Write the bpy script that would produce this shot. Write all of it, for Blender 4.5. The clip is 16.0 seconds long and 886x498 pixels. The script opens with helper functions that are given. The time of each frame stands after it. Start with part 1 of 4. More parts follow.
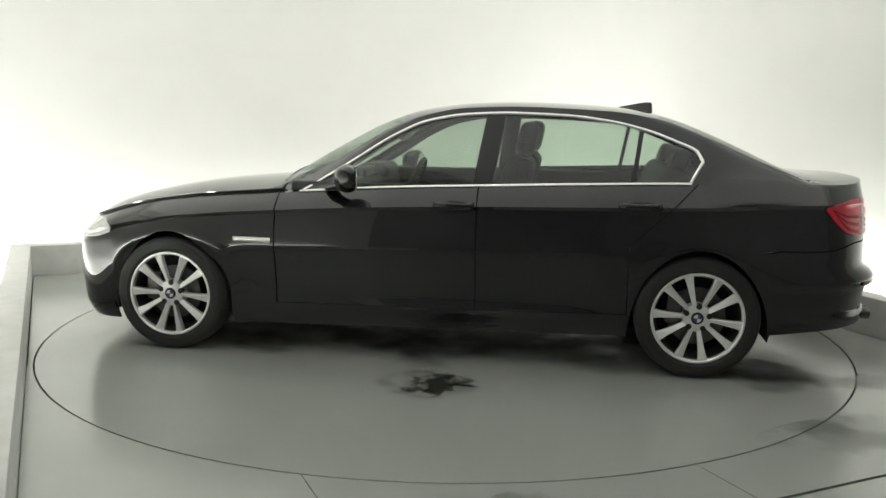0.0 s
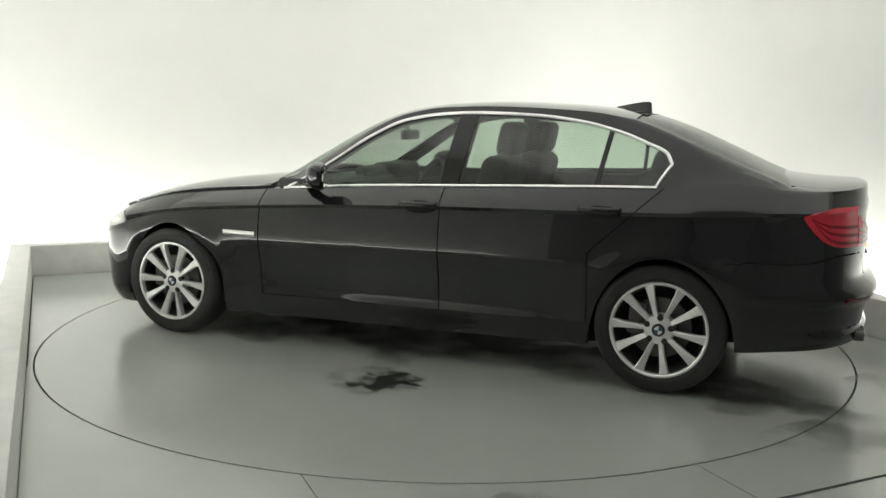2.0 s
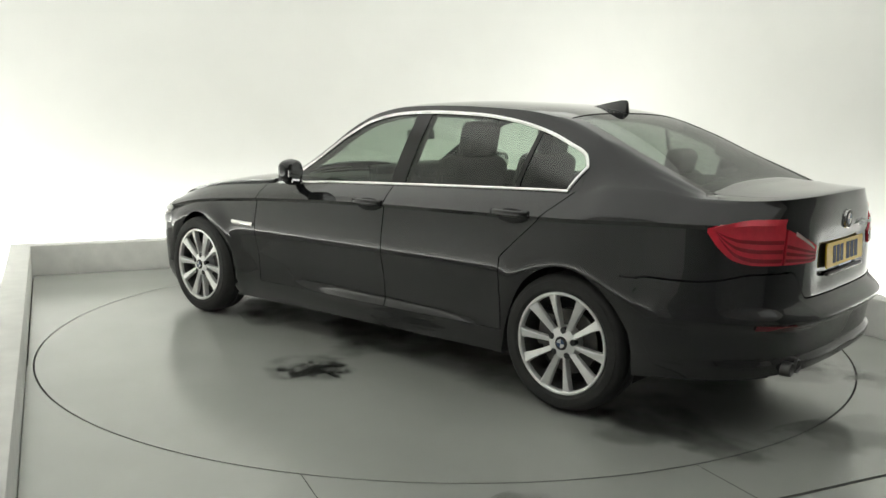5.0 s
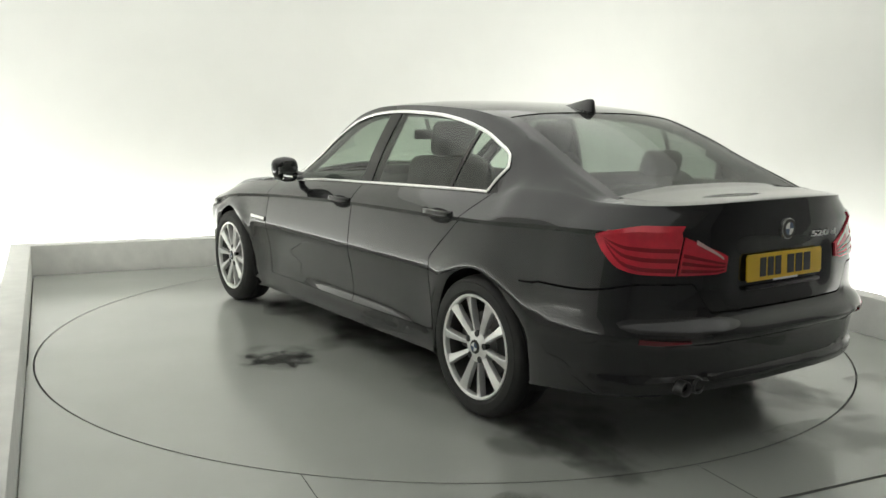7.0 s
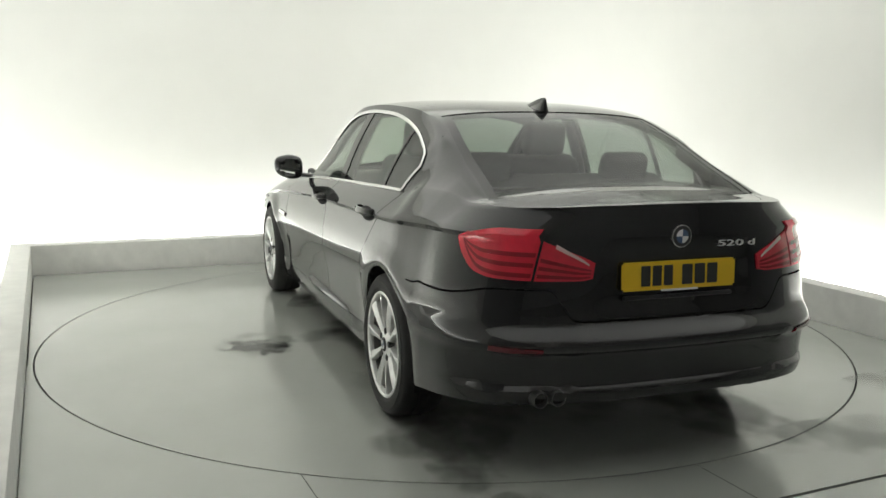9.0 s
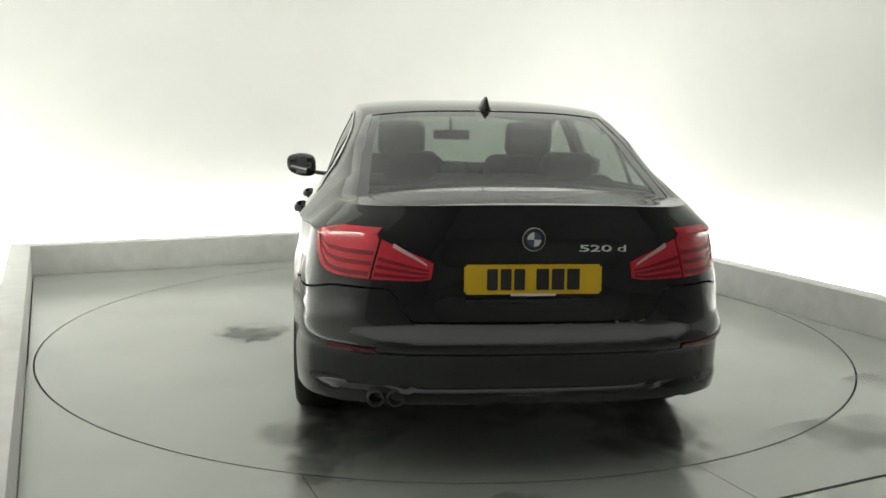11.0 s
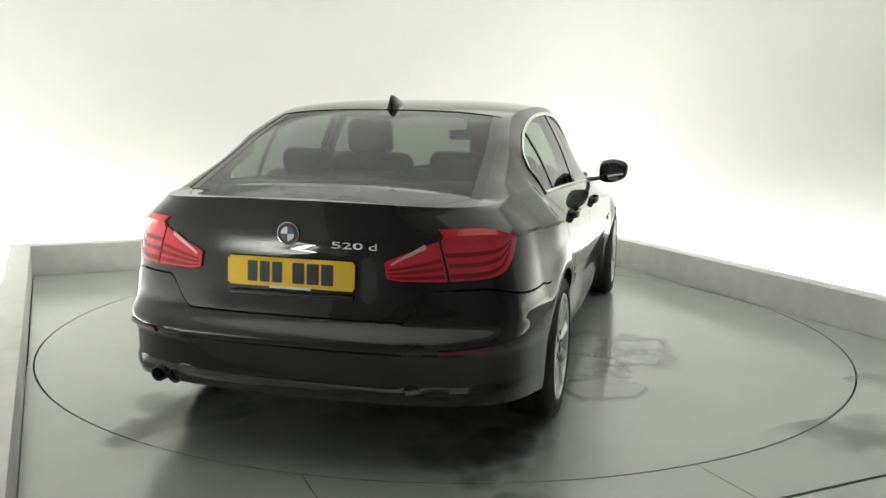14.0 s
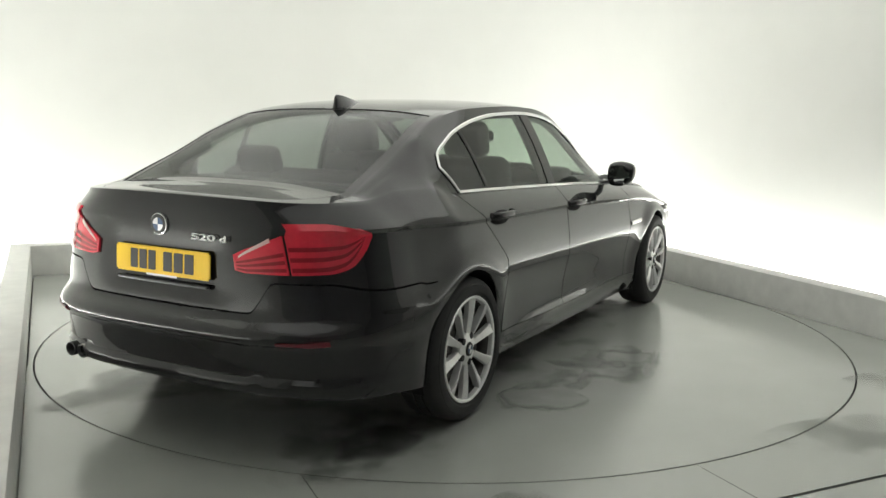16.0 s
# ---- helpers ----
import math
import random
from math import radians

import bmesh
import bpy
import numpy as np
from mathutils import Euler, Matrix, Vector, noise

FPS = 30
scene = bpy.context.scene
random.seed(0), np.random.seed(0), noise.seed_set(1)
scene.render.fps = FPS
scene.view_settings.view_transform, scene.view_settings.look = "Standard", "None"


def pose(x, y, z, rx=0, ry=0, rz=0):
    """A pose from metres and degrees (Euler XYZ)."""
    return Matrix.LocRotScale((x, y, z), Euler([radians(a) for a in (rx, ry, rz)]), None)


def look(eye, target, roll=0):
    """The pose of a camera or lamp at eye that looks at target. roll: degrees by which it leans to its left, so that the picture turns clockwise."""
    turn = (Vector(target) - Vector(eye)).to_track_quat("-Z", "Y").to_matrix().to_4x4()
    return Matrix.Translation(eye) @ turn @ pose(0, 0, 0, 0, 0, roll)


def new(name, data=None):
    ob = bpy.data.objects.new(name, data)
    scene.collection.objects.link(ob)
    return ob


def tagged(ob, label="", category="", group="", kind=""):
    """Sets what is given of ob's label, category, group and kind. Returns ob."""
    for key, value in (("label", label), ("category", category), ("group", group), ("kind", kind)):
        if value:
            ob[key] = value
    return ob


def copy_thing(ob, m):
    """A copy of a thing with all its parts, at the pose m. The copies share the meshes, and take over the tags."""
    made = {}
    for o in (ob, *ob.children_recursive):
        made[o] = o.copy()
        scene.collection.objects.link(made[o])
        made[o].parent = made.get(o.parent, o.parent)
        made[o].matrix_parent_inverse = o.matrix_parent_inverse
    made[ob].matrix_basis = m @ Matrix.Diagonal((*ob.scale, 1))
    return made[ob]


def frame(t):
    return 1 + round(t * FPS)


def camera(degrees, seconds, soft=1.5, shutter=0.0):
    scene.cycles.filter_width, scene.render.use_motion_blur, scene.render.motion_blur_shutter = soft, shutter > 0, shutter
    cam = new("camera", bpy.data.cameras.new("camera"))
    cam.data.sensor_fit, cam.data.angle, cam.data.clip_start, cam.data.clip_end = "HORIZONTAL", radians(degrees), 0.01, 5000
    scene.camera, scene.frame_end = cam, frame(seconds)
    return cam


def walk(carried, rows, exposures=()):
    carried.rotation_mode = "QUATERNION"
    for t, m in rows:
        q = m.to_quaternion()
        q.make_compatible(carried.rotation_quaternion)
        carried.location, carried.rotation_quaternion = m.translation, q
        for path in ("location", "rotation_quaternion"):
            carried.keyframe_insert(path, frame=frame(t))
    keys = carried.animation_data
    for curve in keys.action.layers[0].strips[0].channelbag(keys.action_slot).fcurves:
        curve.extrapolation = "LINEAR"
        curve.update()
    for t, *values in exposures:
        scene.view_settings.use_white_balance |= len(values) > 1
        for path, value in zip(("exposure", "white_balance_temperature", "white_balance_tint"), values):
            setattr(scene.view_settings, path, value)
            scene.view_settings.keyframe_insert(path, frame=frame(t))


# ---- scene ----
# ---- camera ----
cam = camera(54.05, 16.0, soft=1.5)
EYE = (0.0, -5.591, 1.397)
AIM = (-0.0038, -4.6033, 1.241)
walk(cam, [(0.0, look(EYE, AIM, 0.88)), (16.0, look(EYE, AIM, 0.88))])

# ---- light ----
world = bpy.data.worlds.new("world")
world.use_nodes = True
world.node_tree.nodes["Background"].inputs[0].default_value = (0.8, 0.85, 0.8, 1)
world.node_tree.nodes["Background"].inputs[1].default_value = 0.05
scene.world = world
scene.view_settings.exposure = 0.0

TURN = radians(24.7)                 # the bay stands askew to the camera
BAY = Matrix.Rotation(TURN, 4, "Z")
KERB = 0.25


def area(name, a, b, z, size_x, size_y, watts, aim, colour=(0.985, 1, 0.965)):
    d = bpy.data.lights.new(name, "AREA")
    d.shape, d.size, d.size_y, d.energy, d.color = "RECTANGLE", size_x, size_y, watts, colour
    ob = new(name, d)
    q = Vector(aim).to_track_quat("-Z", "Y")
    ob.matrix_world = BAY @ Matrix.Translation((a, b, z)) @ q.to_matrix().to_4x4()
    return ob


TROUGH = 19.5                        # watts a metre of the lamps sunk behind the kerb


def trough(name, a, b, length, angle):
    """A lamp in the trough that washes the wall beside it; angle: the wall's direction from the lamp, in degrees."""
    d = bpy.data.lights.new(name, "AREA")
    d.shape, d.size, d.size_y, d.energy, d.color = "RECTANGLE", length, 0.10, TROUGH * length, (0.995, 1, 0.972)
    ob = new(name, d)
    ob.matrix_world = BAY @ Matrix.Translation((a, b, -0.20)) @ Matrix.Rotation(radians(angle - 90), 4, "Z") @ Vector((0, 0.25, 1)).to_track_quat("-Z", "Y").to_matrix().to_4x4()


trough("trough_light_back", 0, 3.92, 4.9, 90)
trough("trough_light_left", -3.62, -0.3, 5.8, 180)
trough("trough_light_right", 3.62, -0.3, 5.8, 0)
for k in (15, 45, 75):
    u, v = 1.16 * math.cos(radians(k)), 1.16 * math.sin(radians(k))
    trough("trough_light_corner", 2.45 + u, 2.75 + v, 0.58, k)
    trough("trough_light_corner", -2.45 - u, 2.75 + v, 0.58, 180 - k)
CEILING = 3.9
area("ceiling_softbox_light", 0, -0.7, CEILING - 0.10, 6.5, 8.2, 68, (0, 0, -1), (1, 1, 0.985))


# ---- materials ----
def mat(name, colour, rough=0.5, metal=0.0, vary=0.0, scale=6.0, bump=0.0, bump_scale=60.0, coat=0.0, rough_vary=0.0, spec=0.5, flakes=0.0):
    m = bpy.data.materials.new(name)
    m.use_nodes = True
    nt = m.node_tree
    n, l = nt.nodes, nt.links
    p = n["Principled BSDF"]
    p.inputs["Base Color"].default_value = (*colour, 1)
    p.inputs["Roughness"].default_value = rough
    p.inputs["Metallic"].default_value = metal
    p.inputs["Coat Weight"].default_value = coat
    p.inputs["Coat Roughness"].default_value = 0.03
    p.inputs["Specular IOR Level"].default_value = spec
    co = n.new("ShaderNodeTexCoord")
    if vary or rough_vary:
        a = n.new("ShaderNodeTexNoise")
        a.inputs["Scale"].default_value, a.inputs["Detail"].default_value = scale, 5
        b = n.new("ShaderNodeTexNoise")
        b.inputs["Scale"].default_value, b.inputs["Detail"].default_value = scale * 0.17, 3
        l.new(co.outputs["Object"], a.inputs["Vector"])
        l.new(co.outputs["Object"], b.inputs["Vector"])
        mix = n.new("ShaderNodeMath")
        mix.operation = "MULTIPLY_ADD"
        mix.inputs[1].default_value = 0.5
        half = n.new("ShaderNodeMath")
        half.operation = "MULTIPLY"
        half.inputs[1].default_value = 0.5
        l.new(b.outputs[0], half.inputs[0])
        l.new(a.outputs[0], mix.inputs[0])
        l.new(half.outputs[0], mix.inputs[2])
        if vary:
            r = n.new("ShaderNodeMapRange")
            r.inputs[1].default_value, r.inputs[2].default_value = 0.3, 0.7
            r.inputs[3].default_value, r.inputs[4].default_value = 1 - vary, 1 + vary
            l.new(mix.outputs[0], r.inputs[0])
            c = n.new("ShaderNodeVectorMath")
            c.operation = "SCALE"
            c.inputs[0].default_value = colour
            l.new(r.outputs[0], c.inputs["Scale"])
            l.new(c.outputs[0], p.inputs["Base Color"])
        if rough_vary:
            r = n.new("ShaderNodeMapRange")
            r.inputs[1].default_value, r.inputs[2].default_value = 0.3, 0.7
            r.inputs[3].default_value, r.inputs[4].default_value = max(0.02, rough - rough_vary), rough + rough_vary
            l.new(mix.outputs[0], r.inputs[0])
            l.new(r.outputs[0], p.inputs["Roughness"])
    if bump:
        t = n.new("ShaderNodeTexNoise")
        t.inputs["Scale"].default_value, t.inputs["Detail"].default_value = bump_scale, 4
        l.new(co.outputs["Object"], t.inputs["Vector"])
        u = n.new("ShaderNodeBump")
        u.inputs["Strength"].default_value, u.inputs["Distance"].default_value = bump, 0.01
        l.new(t.outputs[0], u.inputs["Height"])
        l.new(u.outputs[0], p.inputs["Normal"])
    return m


def glass(name, tint, base=0.045, gloss_rough=0.01):
    m = bpy.data.materials.new(name)
    m.use_nodes = True
    n, l = m.node_tree.nodes, m.node_tree.links
    n.remove(n["Principled BSDF"])
    t, g, f, x = (n.new("ShaderNode" + k) for k in ("BsdfTransparent", "BsdfGlossy", "LayerWeight", "MixShader"))
    up, add = n.new("ShaderNodeMath"), n.new("ShaderNodeMath")
    up.operation, add.operation = "POWER", "MULTIPLY_ADD"
    up.inputs[1].default_value, add.inputs[1].default_value, add.inputs[2].default_value = 4.5, 0.75, base
    t.inputs[0].default_value = (*tint, 1)
    g.inputs["Roughness"].default_value = gloss_rough
    f.inputs[0].default_value = 0.5
    l.new(f.outputs["Facing"], up.inputs[0])
    l.new(up.outputs[0], add.inputs[0])
    l.new(add.outputs[0], x.inputs[0])
    l.new(t.outputs[0], x.inputs[1])
    l.new(g.outputs[0], x.inputs[2])
    l.new(x.outputs[0], n["Material Output"].inputs[0])
    return m


def glow(name, colour, strength):
    m = bpy.data.materials.new(name)
    m.use_nodes = True
    p = m.node_tree.nodes["Principled BSDF"]
    p.inputs["Base Color"].default_value = (*colour, 1)
    p.inputs["Emission Color"].default_value = (*colour, 1)
    p.inputs["Emission Strength"].default_value = strength
    return m


M_WALL = mat("white_wall_paint", (0.745, 0.75, 0.717), 0.75, vary=0.02, scale=3, bump=0.05, bump_scale=40)
M_GREY = mat("grey_wall_paint", (0.38, 0.38, 0.375), 0.7, vary=0.05, scale=3)
M_KERB = mat("white_kerb_paint", (0.70, 0.70, 0.67), 0.5, vary=0.13, scale=9, bump=0.1, bump_scale=30, rough_vary=0.1)
M_FLOOR = mat("grey_floor_paint", (0.368, 0.380, 0.355), 0.19, vary=0.07, scale=1.6, bump=0.006, bump_scale=150, rough_vary=0.05, spec=0.9)
M_FLOOR.node_tree.nodes["Principled BSDF"].inputs["IOR"].default_value = 1.78


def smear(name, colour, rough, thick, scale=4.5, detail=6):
    """Wet dirt or painted shade that thins out unevenly towards the edge of its patch."""
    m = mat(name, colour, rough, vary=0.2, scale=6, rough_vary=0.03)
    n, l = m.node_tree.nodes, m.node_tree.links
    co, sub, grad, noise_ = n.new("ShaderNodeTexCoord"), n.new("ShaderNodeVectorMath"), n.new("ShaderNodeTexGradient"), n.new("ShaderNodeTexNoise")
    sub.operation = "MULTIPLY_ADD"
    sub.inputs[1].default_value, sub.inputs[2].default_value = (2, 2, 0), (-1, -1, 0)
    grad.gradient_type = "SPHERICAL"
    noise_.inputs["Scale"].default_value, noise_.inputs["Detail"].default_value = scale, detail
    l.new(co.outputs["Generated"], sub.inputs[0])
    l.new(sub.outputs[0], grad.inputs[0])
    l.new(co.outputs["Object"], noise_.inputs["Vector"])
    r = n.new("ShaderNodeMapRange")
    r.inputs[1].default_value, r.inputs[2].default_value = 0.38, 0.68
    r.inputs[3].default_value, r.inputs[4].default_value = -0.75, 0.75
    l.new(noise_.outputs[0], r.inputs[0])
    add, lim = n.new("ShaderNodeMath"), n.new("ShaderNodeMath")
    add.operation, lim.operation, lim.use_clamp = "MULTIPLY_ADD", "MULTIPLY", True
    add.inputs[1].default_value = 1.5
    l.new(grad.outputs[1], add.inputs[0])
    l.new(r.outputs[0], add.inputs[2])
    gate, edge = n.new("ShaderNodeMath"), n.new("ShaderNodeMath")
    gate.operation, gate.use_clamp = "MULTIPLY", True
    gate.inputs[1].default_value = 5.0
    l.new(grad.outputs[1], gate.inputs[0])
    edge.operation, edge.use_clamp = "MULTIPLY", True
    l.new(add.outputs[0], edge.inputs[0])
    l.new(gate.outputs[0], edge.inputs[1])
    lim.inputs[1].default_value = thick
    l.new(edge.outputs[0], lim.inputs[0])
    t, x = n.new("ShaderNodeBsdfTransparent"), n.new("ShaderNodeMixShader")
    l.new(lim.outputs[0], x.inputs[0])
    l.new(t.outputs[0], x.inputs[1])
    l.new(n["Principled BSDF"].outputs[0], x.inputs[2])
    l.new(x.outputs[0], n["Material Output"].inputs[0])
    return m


M_WET = smear("wet_dirty_film", (0.14, 0.145, 0.13), 0.08, 0.36)
M_SHEEN = smear("thin_water_film", (0.36, 0.37, 0.348), 0.03, 0.95, 2.5, 4)
for p_ in [n_ for n_ in M_SHEEN.node_tree.nodes if n_.type == "BSDF_PRINCIPLED"]:
    p_.inputs["IOR"].default_value = 1.9
M_TRACK = smear("wet_tyre_dirt", (0.085, 0.085, 0.074), 0.14, 0.48, 4.0, 5)
M_STAIN = smear("oily_stain", (0.03, 0.032, 0.028), 0.25, 0.95, 9.0, 7)
# dark glossy film that puts the car's shade into the floor colour
M_SHADE = smear("under_car_shade", (0.15, 0.152, 0.138), 0.09, 0.75, 2.0, 5)
M_GAP = mat("dark_gap", (0.015, 0.015, 0.015), 0.9)
M_TUBE = glow("tube_light", (1.0, 0.98, 0.93), 6)
M_PAINT = mat("black_car_paint", (0.0075, 0.0075, 0.0082), 0.42, 0.0, coat=1.0, spec=0.04)
M_PAINT.node_tree.nodes["Principled BSDF"].inputs["Coat IOR"].default_value = 1.57
M_SHELL = mat("inner_body_black", (0.01, 0.01, 0.01), 0.9)
M_PLASTIC = mat("black_plastic_trim", (0.014, 0.014, 0.015), 0.38, vary=0.2, scale=30, bump=0.03, bump_scale=300)
M_GLOSS = mat("gloss_black_pillar", (0.008, 0.008, 0.008), 0.12)
M_RUBBER = mat("tyre_rubber", (0.022, 0.022, 0.021), 0.72, vary=0.25, scale=20, bump=0.1, bump_scale=120)
M_ALLOY = mat("silver_alloy", (0.84, 0.84, 0.83), 0.28, 0.45, vary=0.1, scale=20)
M_DISC = mat("brake_steel", (0.13, 0.125, 0.12), 0.45, 0.9, vary=0.2, scale=30)
M_CHROME = mat("satin_chrome", (0.80, 0.80, 0.79), 0.22, 0.9)
M_STEEL = mat("exhaust_steel", (0.14, 0.14, 0.14), 0.36, 0.95, vary=0.2, scale=30)
M_GLASS = glass("tinted_window_glass", (0.56, 0.635, 0.57), 0.085)
M_REARGLASS = glass("rear_window_glass", (0.26, 0.29, 0.265), 0.045)
M_RED = mat("red_lamp_lens", (0.62, 0.022, 0.045), 0.14, coat=0.6, vary=0.15, scale=30)
M_DARKRED = mat("dark_red_lamp_band", (0.24, 0.008, 0.017), 0.16, coat=0.35)
M_REFLECTOR = mat("dark_red_reflector", (0.10, 0.004, 0.008), 0.2, coat=0.4)
M_CLEAR = mat("clear_lamp_lens", (0.66, 0.42, 0.42), 0.15, coat=1.0)
M_HEAD = mat("headlamp_lens", (0.62, 0.62, 0.60), 0.12, 0.3, coat=1.0)
M_YELLOW = mat("yellow_plate", (0.78, 0.50, 0.02), 0.35, vary=0.03, scale=20)
M_INK = mat("plate_black", (0.02, 0.02, 0.02), 0.5)
M_BADGE = mat("bright_badge_chrome", (0.84, 0.84, 0.83), 0.28, 0.3)
M_WHITE = mat("badge_white", (0.75, 0.75, 0.75), 0.3)
M_BLUE = mat("badge_blue", (0.05, 0.09, 0.17), 0.3)
M_SEAT = mat("dark_seat_leather", (0.03, 0.03, 0.03), 0.55, vary=0.2, scale=20, bump=0.1, bump_scale=150)
M_CABIN = mat("dark_cabin_plastic", (0.03, 0.031, 0.031), 0.6, vary=0.15, scale=20)
M_MIRROR = mat("mirror_glass", (0.85, 0.86, 0.86), 0.02, 1.0)


# ---- mesh helpers ----
def mesh(name, verts, faces, material, smooth=True, sharp=40):
    me = bpy.data.meshes.new(name)
    me.from_pydata([tuple(v) for v in verts], [], faces)
    me.materials.append(material)
    bm = bmesh.new()
    bm.from_mesh(me)
    bmesh.ops.remove_doubles(bm, verts=bm.verts, dist=0.0004)
    bmesh.ops.recalc_face_normals(bm, faces=bm.faces) if not smooth else None
    bm.to_mesh(me)
    bm.free()
    if smooth:
        me.polygons.foreach_set("use_smooth", [True] * len(me.polygons))
        me.set_sharp_from_angle(angle=radians(sharp))
    return me


def obj(name, me, parent=None, label="", m=None):
    ob = new(name, me)
    if parent:
        ob.parent = parent
    if m is not None:
        ob.matrix_basis = m
    if label:
        ob["label"] = label
    return ob


def part(name, bm, material, parent, label="", m=None, smooth=True, sharp=40):
    me = bpy.data.meshes.new(name)
    bmesh.ops.recalc_face_normals(bm, faces=bm.faces)
    bm.to_mesh(me)
    bm.free()
    me.materials.append(material)
    if smooth:
        me.polygons.foreach_set("use_smooth", [True] * len(me.polygons))
        me.set_sharp_from_angle(angle=radians(sharp))
    return obj(name, me, parent, label, m)


def box_bm(sx, sy, sz, bevel=0.0, at=(0, 0, 0), seg=2, bm=None):
    bm2 = bmesh.new()
    bmesh.ops.create_cube(bm2, size=1.0, matrix=Matrix.Translation(at) @ Matrix.Diagonal((sx, sy, sz, 1)))
    if bevel:
        bmesh.ops.bevel(bm2, geom=bm2.edges, offset=bevel, segments=seg, affect="EDGES", profile=0.5)
    if bm is None:
        return bm2
    me = bpy.data.meshes.new("tmp")
    bm2.to_mesh(me)
    bm2.free()
    bm.from_mesh(me)
    bpy.data.meshes.remove(me)
    return bm


def lathe_bm(profile, n=48, closed=False):
    """Turns (radius, y) round the y axis."""
    bm = bmesh.new()
    rings = []
    for k in range(n):
        c, s = math.cos(2 * math.pi * k / n), math.sin(2 * math.pi * k / n)
        rings.append([bm.verts.new((r * c, y, r * s)) for r, y in profile])
    m = len(profile)
    for k in range(n):
        a, b = rings[k], rings[(k + 1) % n]
        for j in range(m if closed else m - 1):
            bm.faces.new((a[j], a[(j + 1) % m], b[(j + 1) % m], b[j]))
    bmesh.ops.remove_doubles(bm, verts=bm.verts, dist=1e-5)
    return bm


def sweep_bm(points, normals, half_w, half_h, closed=False, bm=None, n=8):
    """A rounded bar along points; half_h is its thickness along the normals."""
    bm = bm or bmesh.new()
    k = len(points)
    rings = []
    for i in range(k):
        a = points[(i - 1) % k] if closed or i else points[i]
        b = points[(i + 1) % k] if closed or i < k - 1 else points[i]
        t = (b - a).normalized()
        u = normals[i].normalized()
        w = t.cross(u).normalized()
        rings.append([bm.verts.new(points[i] + w * (half_w * math.cos(2 * math.pi * j / n)) + u * (half_h * math.sin(2 * math.pi * j / n))) for j in range(n)])
    for i in range(k if closed else k - 1):
        a, b = rings[i], rings[(i + 1) % k]
        for j in range(n):
            bm.faces.new((a[j], a[(j + 1) % n], b[(j + 1) % n], b[j]))
    if not closed:
        bm.faces.new(rings[0])
        bm.faces.new(rings[-1][::-1])
    return bm


def spl(*pts):
    """A smooth curve through (x, y) points, with no overshoot."""
    xs, ys = [q[0] for q in pts], [q[1] for q in pts]
    n = len(xs)
    d = [(ys[i + 1] - ys[i]) / (xs[i + 1] - xs[i]) for i in range(n - 1)]
    m = [d[0]] + [0 if d[i - 1] * d[i] <= 0 else 2 * d[i - 1] * d[i] / (d[i - 1] + d[i]) for i in range(1, n - 1)] + [d[-1]]

    def f(x):
        if x <= xs[0]:
            return ys[0]
        if x >= xs[-1]:
            return ys[-1]
        i = max(j for j in range(n - 1) if xs[j] <= x)
        h = xs[i + 1] - xs[i]
        t = (x - xs[i]) / h
        return (ys[i] * (1 + 2 * t) * (1 - t) ** 2 + ys[i + 1] * t * t * (3 - 2 * t)
                + h * (m[i] * t * (1 - t) ** 2 - m[i + 1] * t * t * (1 - t)))
    return f


def ease(t):
    t = min(1, max(0, t))
    return t * t * (3 - 2 * t)


# ---- the bay ----
def bay_mesh(name, verts, faces, material, smooth=False):
    me = mesh(name, [BAY @ Vector(v) for v in verts], faces, material, smooth)
    return obj(name, me)


def wall_run(name, pts, z0, z1, thick, material, label):
    """A wall along pts (a, b), its thickness to the left of the way."""
    out = []
    for i, q in enumerate(pts):
        a, b = Vector(pts[max(0, i - 1)]), Vector(pts[min(len(pts) - 1, i + 1)])
        t = (b - a).normalized()
        out.append(Vector(q) + Vector((-t.y, t.x)) * thick)
    n = len(pts)
    verts = [(*q, z0) for q in pts] + [(*q, z1) for q in pts] + [(*q, z0) for q in out] + [(*q, z1) for q in out]
    faces = []
    for i in range(n - 1):
        j = i + 1
        faces += [(i, j, n + j, n + i), (2 * n + i, 3 * n + i, 3 * n + j, 2 * n + j), (n + i, n + j, 3 * n + j, 3 * n + i), (i, 2 * n + i, 2 * n + j, j)]
    faces += [(0, n, 3 * n, 2 * n), (n - 1, 3 * n - 1, 4 * n - 1, 2 * n - 1)]
    ob = bay_mesh(name, verts, faces, material, True)
    return tagged(ob, label, "wall", kind="structure")


LEFT, RIGHT, BACK, FRONT = -2.50, 2.475, 2.78, -2.83
WL, WR, WB, WF = -3.75, 3.75, 4.05, -8.0
CR = 1.3
arc = lambda ca, cb, a0, a1: [(ca + CR * math.cos(radians(a0 + (a1 - a0) * k / 14)), cb + CR * math.sin(radians(a0 + (a1 - a0) * k / 14))) for k in range(15)]
wall_run("wall_bay", [(WR, -3.4)] + arc(WR - CR, WB - CR, 0, 90) + arc(WL + CR, WB - CR, 90, 180) + [(WL, -3.4)], -0.3, CEILING, -0.12, M_WALL,
         "seamless white bay wall with rounded corners")
wall_run("wall_front", [(WL, -3.404), (WL, WF), (WR, WF), (WR, -3.404)], -0.3, CEILING, -0.12, M_GREY, "plain grey painted wall facing the bay")
